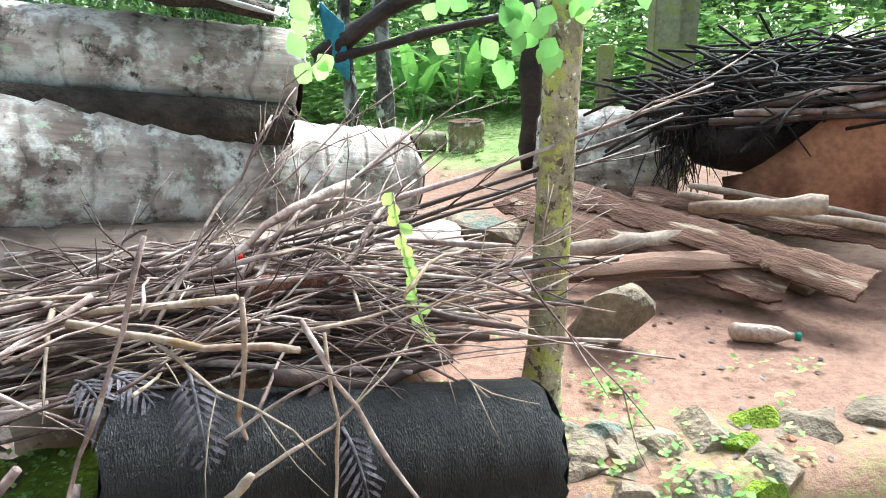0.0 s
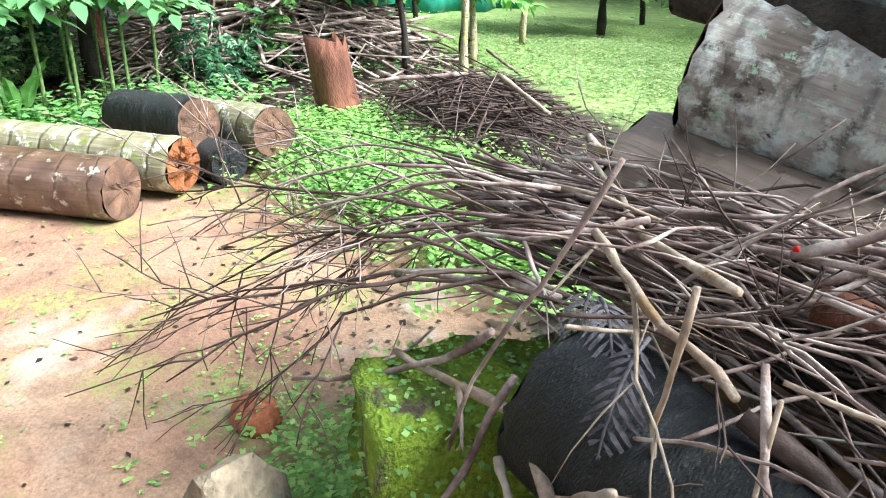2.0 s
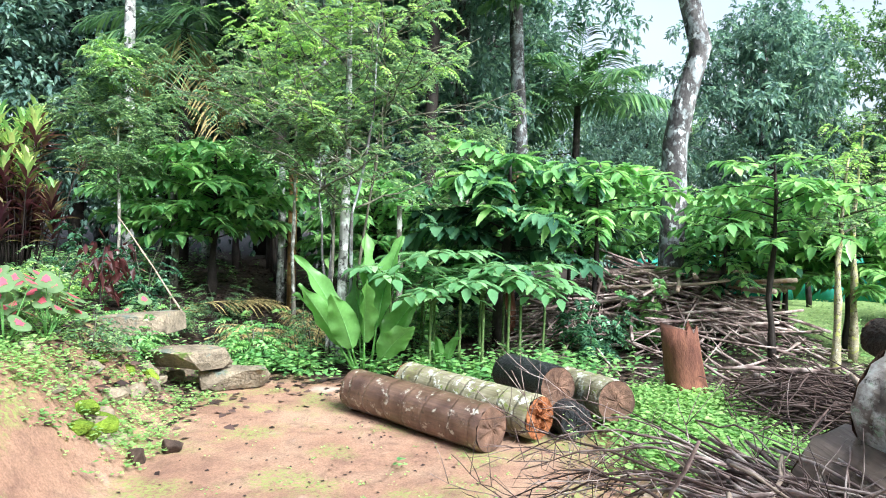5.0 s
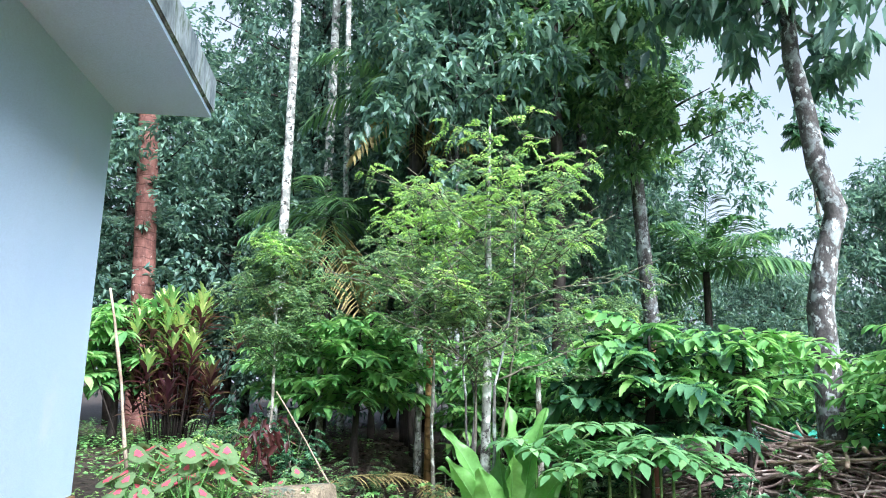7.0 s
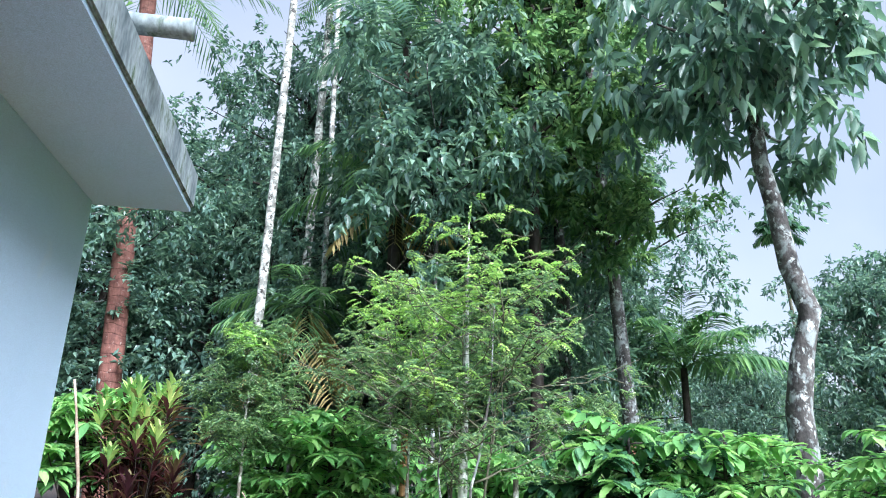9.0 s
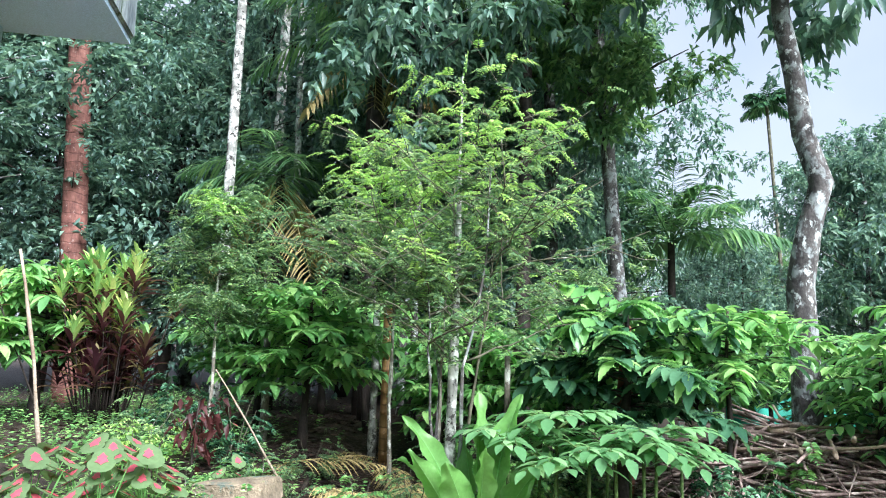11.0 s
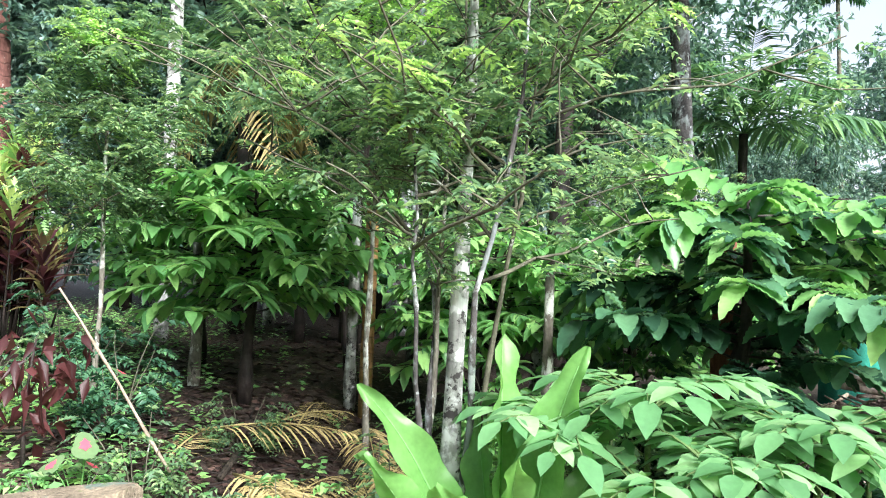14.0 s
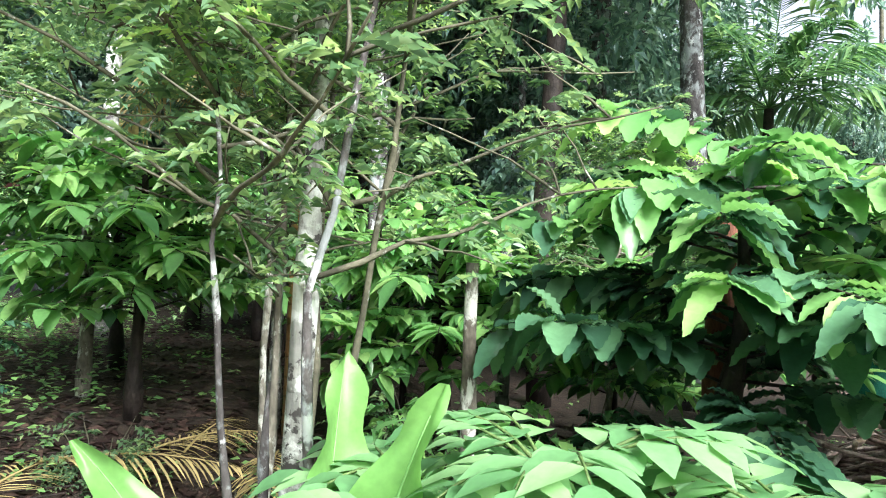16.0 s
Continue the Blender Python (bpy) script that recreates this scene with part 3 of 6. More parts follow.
for i in range(9):
    for j in range(5):
        x, y = -1.0 + 0.55 * i / 8, 1.98 + 0.2 * j / 4
        ps.v.append((x, y, 1.47 - 0.14 * i / 8 + 0.03 * noise.noise(Vector((x * 9, y * 9, 0)))))
ps.f = [(j + i * 5, j + 1 + i * 5, j + 6 + i * 5, j + 5 + i * 5) for i in range(8) for j in range(4)]
tagged(ps.made("plastic_sheet", M["plastic_grey"]), "crumpled grey-white plastic sheet on the top log", "sheet")
bpy.data.objects["plastic_sheet"].modifiers.new("thick", "SOLIDIFY").thickness = 0.006

log("log", "wet blackened palm log under the pile of sticks", (-0.66, 1.26, 0.56), (0.12, 1.50, 0.42), 0.15, M["log_black"], 21, 0.13, 0.03, end=M["log_black"])
bm = bmesh.new()
bmesh.ops.create_cube(bm, size=1.0)
bmesh.ops.subdivide_edges(bm, edges=bm.edges[:], cuts=14, use_grid_fill=True)
for vv in bm.verts:
    p = Vector((-0.89 + 0.29 * vv.co.x, 1.22 + 0.5 * vv.co.y, 0.2 + 0.54 * vv.co.z))
    k = 0.05 * noise.noise(p * 4) + 0.016 * noise.noise(p * 17)
    vv.co = p + Vector((vv.co.x, vv.co.y, vv.co.z * 0.6)) * k * 1.6
o = part("mossy_block", bm, M["moss_stone"], None, smooth=True)
tagged(o, "square stone block covered in bright moss beside the black log", "stone")
tagged(Soup().rock((-0.97, 0.7, 0.09), (0.17, 0.15, 0.21), 14, 0.35, 2).made("boulder", M["stone"], smooth=False), "angular lichened buff boulder on the red soil", "stone")
hs = Soup()
for i in range(9):
    for k in range(18):
        a, e = math.tau * k / 18, (i / 8) * math.pi * 0.52
        hs.v.append((0.085 * math.sin(e) * math.cos(a), 0.07 * math.sin(e) * math.sin(a), 0.07 * math.cos(e) + 0.004 * noise.noise(Vector((a * 3, e * 5, 0)))))
hs.f = [(i * 18 + k, (i + 1) * 18 + k, (i + 1) * 18 + (k + 1) % 18, i * 18 + (k + 1) % 18) for i in range(8) for k in range(18)]
hk = hs.made("coconut_husk", M["husk"])
hk.modifiers.new("thick", "SOLIDIFY").thickness = 0.012
hk.matrix_world = pose(-1.52, 0.79, 0.012, 4, 6, 20)
tagged(hk, "half red-brown coconut husk lying on the soil", "coconut husk")

# ---- pile of sticks over the black log ----
bl = np.random.default_rng(5)
BP, BD = [], []
for i in range(900):
    u, w = bl.uniform(-0.5, 0.5), bl.uniform(0, 1)
    face = i % 3
    if face == 0:
        BP.append((-0.89 + 0.31 * u, 0.955 + 0.01 * bl.normal(), 0.02 + 0.42 * w ** 1.4))
        BD.append((bl.normal(0, 0.5), -0.7, bl.normal(-0.2, 0.4)))
    elif face == 1:
        BP.append((-0.73 + 0.01 * bl.normal(), 1.22 + 0.52 * u, 0.02 + 0.42 * w ** 1.4))
        BD.append((0.7, bl.normal(0, 0.5), bl.normal(-0.2, 0.4)))
    else:
        BP.append((-0.89 + 0.3 * u, 1.22 + 0.52 * (w - 0.5), 0.475))
        BD.append((bl.normal(), bl.normal(), 0.4))
BLOCK_LEAVES = (BP, BD, bl.uniform(0.009, 0.019, 900))
rng = random.Random(4)


def stick(a, b, r0, r1, mat, label, wob=0.05, twigs=0, sides=7, rs=0, n=9, group="pile of sticks", bow=0.0):
    """A crooked stick, thicker at its nodes; with twigs it is a stem with forked twigs as parts."""
    q = random.Random(rs or hash((round(a[0] * 1000), round(b[1] * 1000), round(a[2] * 1000))) % 99991)
    s = Soup()
    pts = s.bough(a, b, r0, r1, wob, n, sides, q, sag=-bow)
    d = (Vector(b) - Vector(a)).normalized()
    if not twigs:
        return tagged(s.made("stick", mat), label, "stick", group)
    top = new("stick")
    s.made("stem", mat, top)
    for _ in range(twigs):
        i = q.randrange(n // 3, n - 1)
        o = (d + Vector([q.uniform(-0.8, 0.8) for _ in range(3)])).normalized()
        ln = q.uniform(0.12, 0.4)
        s = Soup()
        pp = s.bough(pts[i], pts[i] + o * ln, max(0.002, r1 * 0.8), 0.0012, 0.1, 6, 4, q)
        tw = s.made("twig", mat, top)
        for _ in range(2):
            j = q.randrange(2, 5)
            oo = (o + Vector([q.uniform(-0.9, 0.9) for _ in range(3)])).normalized()
            s = Soup()
            s.bough(pp[j], pp[j] + oo * ln * 0.5, 0.0016, 0.0009, 0.08, 4, 3, q)
            s.made("twiglet", mat, tw)
    return tagged(top, label, "stick", group)


mats = [(M["stick"], "grey-brown dry stick in the pile over the black log"), (M["stick"], "grey-brown dry stick in the pile over the black log"),
        (M["stick_dark"], "wet dark brown stick in the pile over the black log"), (M["stick_pale"], "pale peeled stick in the pile over the black log")]
for i in range(150):
    k = rng.random()
    a = Vector((-1.15 + rng.gauss(0, 0.24), 1.37 + rng.gauss(0, 0.12), 0.66 + 0.13 * k + rng.gauss(0, 0.03)))
    b2 = Vector((-0.02 + rng.gauss(0, 0.17), 1.82 + rng.gauss(0, 0.15), 0.60 + 0.16 * k + rng.gauss(0, 0.025)))
    m, lb = mats[min(3, int(rng.random() ** 0.8 * 3.12))]
    r = rng.choice((0.0022, 0.0028, 0.0032, 0.0038, 0.0045, 0.006, 0.0075)) * (0.9 if k > 0.5 else 1.1)
    if rng.random() < 0.5:
        a, b2 = b2, a
    stick(a, b2, r, r * 0.6, m, lb, rng.uniform(0.03, 0.09), 2 if i % 4 == 0 else 0, n=12, bow=rng.uniform(-0.02, 0.07))
for i in range(46):
    c = Vector((-0.55 + rng.gauss(0, 0.3), 1.5 + rng.gauss(0, 0.12), 0.78 + rng.gauss(0, 0.05)))
    an = rng.gauss(0.4, 0.75)
    d = Vector((math.cos(an), math.sin(an), rng.gauss(0, 0.22))) * rng.uniform(0.12, 0.38)
    stick(c - d, c + d, rng.uniform(0.002, 0.0048), 0.0015, mats[i % 4][0], "thin crooked twig tangled across the pile", 0.06, 3 if i % 3 == 0 else 1, n=10, bow=rng.uniform(-0.03, 0.05))
# long thin whips towards the shed
for i, (e, z) in enumerate((((0.62, 1.97), 1.13), ((0.55, 1.97), 1.06), ((0.45, 1.98), 0.98), ((0.3, 2.0), 0.93))):
    stick((-0.75 + 0.05 * i, 1.55 + 0.03 * i, 0.80 - 0.02 * i), (*e, z), 0.0075, 0.0035, M["stick"] if i < 1 else M["stick_dark"], "long thin whip reaching out of the pile towards the shed", 0.02, 1, n=10)
# branching, standing twigs over the logs
for a, e, r in (((-0.5, 1.5, 0.8), (-0.1, 2.0, 1.06), 0.0115), ((-0.45, 1.45, 0.8), (-0.30, 1.9, 1.0), 0.008), ((-0.6, 1.4, 0.78), (-0.42, 1.75, 1.12), 0.007),
                ((-0.62, 1.4, 0.8), (-0.36, 1.72, 1.05), 0.005), ((-0.3, 1.55, 0.8), (-0.12, 1.9, 0.93), 0.014)):
    stick(a, e, r * 0.6, r * 0.3, M["stick"], "forked twig standing out of the pile against the logs", 0.06, 2)
# twigs fanning out over the yard
for i in range(13):
    a = (-0.9 + rng.gauss(0, 0.1), 1.34 + rng.gauss(0, 0.08), 0.76 + rng.gauss(0, 0.04))
    e = (-1.3 - abs(rng.gauss(0, 0.2)), 0.82 + rng.gauss(0, 0.16), 0.50 + rng.gauss(0, 0.1))
    stick(a, e, 0.0045, 0.0015, M["stick_dark"] if i % 2 else M["stick"], "thin dark twig bowed out over the yard", 0.04, 5, n=12, bow=rng.uniform(0.05, 0.14))
for e in ((-0.96, 0.62, 0.52), (-1.15, 0.75, 0.3), (-1.45, 0.6, 0.42)):
    stick((-0.85, 1.25, 0.7), e, 0.005, 0.0015, M["stick_dark"], "thin dark twig bowed out over the yard", 0.05, 6, n=12, bow=0.1)
# loose branches lying across the front
for a, e, r0, r1, m, lb in (((-0.38, 1.24, 0.9), (-0.385, 1.2, 0.44), 0.009, 0.007, "stick_pale", "thin yellow-brown stick hanging down over the black log"),
                            ((-0.26, 1.27, 0.82), (-0.25, 1.2, 0.42), 0.006, 0.006, "stick_pale", "thin yellow-brown stick hanging down over the black log"),
                            ((-0.30, 1.28, 0.84), (-0.06, 1.18, 0.48), 0.010, 0.007, "stick", "grey stick slanting down over the black log"),
                            ((-0.50, 1.2, 1.02), (-0.66, 1.05, 0.5), 0.008, 0.006, "stick", "long grey stick slanting down in front of the pile"),
                            ((-0.66, 1.16, 0.62), (-0.70, 0.98, 0.3), 0.014, 0.010, "stick", "thick grey-brown stick slanting down in front of the pile")):
    stick(a, e, r0 * 0.5, r1 * 0.5, M[m], lb, 0.07, 0)
for a, e, r0, r1, m, lb in (((-0.98, 1.05, 0.5), (-0.48, 1.14, 0.52), 0.012, 0.022, "stick_pale", "pale gnarled dead branch across the mossy block"),
                            ((-0.48, 1.14, 0.52), (-0.38, 1.17, 0.62), 0.022, 0.012, "stick_pale", "pale gnarled dead branch across the mossy block"),
                            ((-0.62, 1.12, 0.5), (-0.50, 1.10, 0.44), 0.016, 0.006, "stick_pale", "pale gnarled dead branch across the mossy block"),
                            ((-1.15, 0.86, 0.36), (-0.74, 1.15, 0.66), 0.008, 0.014, "stick", "crooked grey branch leaning over the mossy block"),
                            ((-1.5, 0.72, 0.4), (-0.75, 1.28, 0.7), 0.006, 0.011, "stick", "long bowed branch reaching over the yard"),
                            ((-1.58, 0.9, 0.5), (-0.7, 1.4, 0.85), 0.004, 0.012, "stick", "long bowed branch reaching over the yard"),
                            ((-0.7, 1.3, 0.84), (-0.3, 1.25, 0.8), 0.014, 0.010, "stick_pale", "pale bent branch lying on the pile"),
                            ((-1.05, 1.5, 0.84), (-0.42, 1.34, 0.86), 0.011, 0.013, "stick_pale", "pale bent branch lying on the pile"),
                            ((-0.5, 1.5, 0.86), (-0.26, 1.72, 0.97), 0.014, 0.018, "stick", "thick rough broken branch on the pile"),
                            ((-0.05, 1.55, 0.62), (-0.38, 1.35, 0.70), 0.022, 0.028, "stick_dark", "dark decaying stem bundle at the edge of the pile"),
                            ((-0.02, 1.53, 0.56), (-0.42, 1.34, 0.64), 0.022, 0.028, "stick_dark", "dark decaying stem bundle at the edge of the pile"),
                            ((-0.6, 1.75, 0.82), (0.06, 1.85, 0.72), 0.014, 0.010, "stick_dark", "dark stick end pointing to the tree"),
                            ((-0.3, 1.6, 0.68), (0.19, 1.72, 0.58), 0.011, 0.005, "stick", "grey stick end pointing to the tree")):
    stick(a, e, r0 * 0.52, r1 * 0.55, M[m], lb, 0.08, 1)
stick((-0.46, 1.52, 0.80), (-0.2, 1.68, 0.76), 0.026, 0.018, M["bark_red"], "thick red-brown piece of wood inside the pile", 0.03)


def frond(top, a, e, length, width, n, mat, leaflet=0.03, droop=0.3, sag=0.08, rs=1, stem=0.006, name="leafage", stem_mat=None, lift=0.2):
    """A pinnate frond from a towards e: a bowed stem with n leaflets a side."""
    q = random.Random(rs)
    a, e = Vector(a), Vector(e)
    d = (e - a).normalized()
    side = d.cross(Vector((0, 0, 1))).normalized()
    up = side.cross(d)
    pts = [a + d * (length * t) + up * (sag * 4 * t * (1 - t)) - Vector((0, 0, droop * length * t * t)) for t in (i / 8 for i in range(9))]
    s1, s2 = Soup(), Soup()
    s1.tube(pts, [stem * (1 - 0.8 * i / 8) for i in range(9)], 5)
    for i in range(n):
        t = 0.12 + 0.88 * i / n
        j = min(7, int(t * 8))
        p = pts[j].lerp(pts[j + 1], t * 8 - j)
        dd = (pts[j + 1] - pts[j]).normalized()
        ln = width * math.sin(math.pi * min(0.95, 0.18 + 0.75 * t)) * q.uniform(0.85, 1.1)
        for sg in (-1, 1):
            al = (side * sg * q.uniform(0.75, 1.0) + dd * 0.75 + up * q.uniform(-0.1, lift)).normalized()
            s2.leaf(p, al, up, ln, leaflet * q.uniform(0.8, 1.1), q.uniform(0.25, 0.6), 0.1, 3, 0.2)
    return s1, s2


def merge(a, b):
    o = len(a.v)
    a.v += b.v
    a.f += [tuple(o + i for i in f) for f in b.f]
    return a


for i, (p, d) in enumerate((((-0.66, 1.3, 0.74), (-0.35, 1.2, 0.62)), ((-0.5, 1.28, 0.76), (-0.42, 1.12, 0.55)),
                            ((-0.72, 1.32, 0.72), (-0.52, 1.16, 0.66)), ((-0.25, 1.3, 0.62), (-0.15, 1.15, 0.4)), ((-0.3, 1.3, 0.6), (-0.2, 1.22, 0.45)))):
    a1, a2 = frond(None, p, d, 0.17, 0.065, 13, None, 0.008, 0.7, 0.03, 50 + i, 0.004)
    t = thing("dead_frond", "withered grey palm frond hanging under the sticks", "palm frond", group="dead fronds")
    a1.made("stem", M["frond_dead"], t)
    a2.made("leafage", M["frond_dead"], t)["kind"] = "stuff"
tagged(Soup().rock((-0.43, 1.43, 0.905), (0.006, 0.005, 0.006), 1).made("berry", M["flower_red"]), "tiny bright red berry among the sticks", "berry")

# ---- logs lying in the yard ----
log("log", "wet brown palm log lying on the red soil", (-4.0, -0.82, 0.155), (-3.32, 0.34, 0.15), 0.155, M["log_brown"], 31, 0.2, 0.015, group="logs in the yard")
log("log", "mossy grey palm log with a torn orange end", (-4.35, -0.5, 0.17), (-3.6, 0.62, 0.17), 0.15, M["log_mossy"], 33, 0.21, 0.02, end=M["cut_orange"], group="logs in the yard", torn=True)
log("log", "dark grey palm log resting on the others with its end up", (-4.45, 0.3, 0.28), (-3.85, 0.72, 0.33), 0.145, M["log_black"], 35, 0.13, group="logs in the yard")
log("log", "yellow-brown palm log end facing the yard", (-4.5, 0.75, 0.2), (-3.85, 1.12, 0.26), 0.145, M["log_mossy"], 37, 0.15, group="logs in the yard")
log("log", "small black log end on the ground", (-4.15, 0.6, 0.12), (-3.72, 0.86, 0.13), 0.12, M["log_black"], 39, 0.15, group="logs in the yard", end=M["log_black"])

# ---- red stump, stick heaps ----
st = Soup()
for i in range(10):
    z = i / 9
    for k in range(20):
        a = math.tau * k / 20
        r = 0.11 * (1 + 0.12 * noise.noise(Vector((math.cos(a) * 1.5, math.sin(a) * 1.5, z))) + 0.25 * (1 - z) ** 3)
        h = z * (0.56 + 0.10 * noise.noise(Vector((math.cos(a) * 2, math.sin(a) * 2, 5))) + (0.08 if z > 0.99 and k % 3 == 0 else 0))
        st.v.append((r * math.cos(a), r * math.sin(a), h))
st.f = [(i * 20 + k, i * 20 + (k + 1) % 20, (i + 1) * 20 + (k + 1) % 20, (i + 1) * 20 + k) for i in range(9) for k in range(20)] + [tuple(9 * 20 + k for k in range(20))]
stump = st.made("stump", M["bark_red"])
stump.matrix_world = pose(*on(-4.9, 1.73), 7, -8, 30) @ Matrix.Diagonal((1.3, 1.3, 1.05, 1))
tagged(stump, "rotten red-brown palm stump overgrown with herbs", "stump")


def heap(name, label, centre, size, count, seed, mat, thick=0.014, length=0.9, top=0):
    """A heap of dry sticks; the largest are pieces of their own."""
    q = random.Random(seed)
    t = thing(name, label, "stick heap")
    s = Soup()
    for i in range(count):
        u, w = q.gauss(0, 0.42), q.gauss(0, 0.42)
        h = max(0.02, (1 - (u * u + w * w) * 0.9)) * size[2] * q.random() ** 0.45
        p = Vector((centre[0] + u * size[0], centre[1] + w * size[1], 0))
        p.z = ground_z(p.x, p.y) + h
        a = q.uniform(0, math.tau)
        d = Vector((math.cos(a), math.sin(a), q.gauss(0, 0.18) - 0.3 * (u * math.cos(a) + w * math.sin(a))))
        ln = length * q.uniform(0.4, 1.2)
        r = thick * q.uniform(0.35, 1.0)
        s.bough(p - d * ln / 2, p + d * ln / 2, r, r * 0.5, 0.05, 5, 5, q)
    o = s.made("stick_tangle", mat, t)
    o["kind"] = "stuff"
    for i in range(top):
        u, w = q.uniform(-0.5, 0.5), q.uniform(-0.5, 0.5)
        p = Vector((centre[0] + u * size[0], centre[1] + w * size[1], 0))
        p.z = ground_z(p.x, p.y) + size[2] * (1.02 - 0.8 * (u * u + w * w)) + 0.02
        a = q.uniform(0, math.tau)
        d = Vector((math.cos(a), math.sin(a), q.gauss(0, 0.12)))
        s = Soup()
        s.bough(p - d * length * 0.6, p + d * length * 0.6, 0.024 * q.uniform(0.7, 1.2), 0.014, 0.04, 7, 7, q)
        s.made("branch", M["stick_pale"] if i % 2 else M["stick"], t)
    return t


heap("stick_heap", "large heap of grey-brown firewood sticks under the trees", (-7.9, 1.6, 0), (1.6, 1.85, 0.9), 820, 71, M["stick"], 0.019, 1.3, 26)
heap("stick_heap", "low heap of dark twigs beyond the herbs", (-4.5, 2.6, 0), (1.0, 0.9, 0.42), 560, 72, M["stick_dark"], 0.009, 0.6, 3)
heap("stick_heap", "low heap of twigs by the log stack", (-2.7, 2.75, 0), (0.8, 0.6, 0.25), 300, 73, M["stick"], 0.009, 0.6, 3)
heap("stick_heap", "dark brushwood on the forest floor", (-8.3, -0.9, 0), (0.8, 0.7, 0.4), 220, 74, M["stick_dark"], 0.01, 0.7, 1)

# ---- stone steps and bank ----
for i, (x, y, z, sx, sy) in enumerate(((-4.3, -1.95, 0.10, 0.3, 0.2), (-4.15, -2.35, 0.27, 0.34, 0.22), (-4.35, -2.85, 0.5, 0.36, 0.22))):
    r = Soup().rock((0, 0, 0), (sx * 1.15, sy * 1.2, 0.28), 60 + i, 0.1, 3)
    r.v = [(p[0], p[1], max(-0.12, min(p[2], 0.04 + 0.008 * noise.noise(Vector((p[0] * 9, p[1] * 9, 0)))))) for p in r.v]
    o = r.made("step_stone", M["stone"], smooth=False)
    o.matrix_world = pose(x, y, z + 0.03, 2, -2, 28)
    tagged(o, "flat grey-buff stone laid as a garden step", "stone", "stone steps")
for i, (x, y, s) in enumerate(((-4.3, -2.55, 0.16), (-4.1, -2.6, 0.14), (-3.85, -2.55, 0.15), (-3.6, -2.3, 0.13), (-4.6, -2.6, 0.18), (-3.3, -2.2, 0.15), (-2.9, -2.1, 0.17), (-2.6, -1.95, 0.12), (-4.7, -3.0, 0.2))):
    tagged(Soup().rock(on(x, y, 0.03), (s * 0.7, s * 0.6, s * 0.5), 80 + i).made("stone", M["stone"], smooth=False), "rough lichened stone in the mossy bank", "stone", "bank stones")
q = random.Random(83)
for i in range(34):
    x = q.uniform(-4.7, -2.2)
    y = -1.72 + 0.42 * (x + 2.2) - abs(q.gauss(0.05, 0.3))
    z = q.uniform(0.05, 0.14)
    tagged(Soup().rock(on(x, y, 0.01), (z, z * q.uniform(0.6, 0.9), z * q.uniform(0.3, 0.6)), 600 + i, 0.15, 5).made("stone", M["moss_stone"] if i % 4 == 0 else M["stone"], smooth=False),
           "moss-covered stone half sunk in the bank" if i % 4 == 0 else "rough buff stone half sunk in the mossy bank", "stone", "bank stones")
for i, (x, y) in enumerate(((-2.72, -1.55), (-2.5, -1.62))):
    tagged(Soup().rock(on(x, y, 0.04), (0.08, 0.07, 0.06), 95 + i).made("coconut_shell", M["shell_dark"]), "empty dark coconut shell lying at the foot of the bank", "coconut shell")

# ---- broken tiles and pebbles at the edge of the yard ----
q = random.Random(12)
for i in range(210):
    x, y = -1.02 + q.gauss(0, 0.13) + (0.1 if i < 30 else 0), -0.32 + q.gauss(0, 0.3)
    if i % 5 == 0:
        a, hw, hl = q.uniform(0.4, 0.8), q.uniform(0.016, 0.036), q.uniform(0.02, 0.05)
        bm = bmesh.new()
        cols = []
        for k in range(6):
            t = -a + 2 * a * k / 5
            cols.append([bm.verts.new((hw * math.sin(t) / math.sin(a), sy * hl * (1 + 0.15 * q.random()), hw * (math.cos(t) - math.cos(a)))) for sy in (-1, 1)])
        for k in range(5):
            bm.faces.new((cols[k][0], cols[k + 1][0], cols[k + 1][1], cols[k][1]))
        bmesh.ops.solidify(bm, geom=bm.faces[:], thickness=0.01)
        o = part("tile_shard", bm, M["tile"], None)
        o.matrix_world = pose(*on(x, y, 0.025 + 0.03 * q.random()), q.uniform(-25, 25), q.uniform(-25, 25), q.uniform(0, 360))
        tagged(o, "broken orange roof tile shard in the rubble", "tile", "tile rubble")
    else:
        o = Soup().rock((0, 0, 0), (q.uniform(0.012, 0.04), q.uniform(0.012, 0.03), q.uniform(0.01, 0.02)), 300 + i).made("pebble", M["stone"] if i % 2 else M["tile"], smooth=False)
        o.matrix_world = pose(*on(x, y, 0.015), 0, 0, q.uniform(0, 360))
        tagged(o, "small worn stone in the rubble" if i % 2 else "small worn lump of fired clay in the rubble", "pebble", "tile rubble")

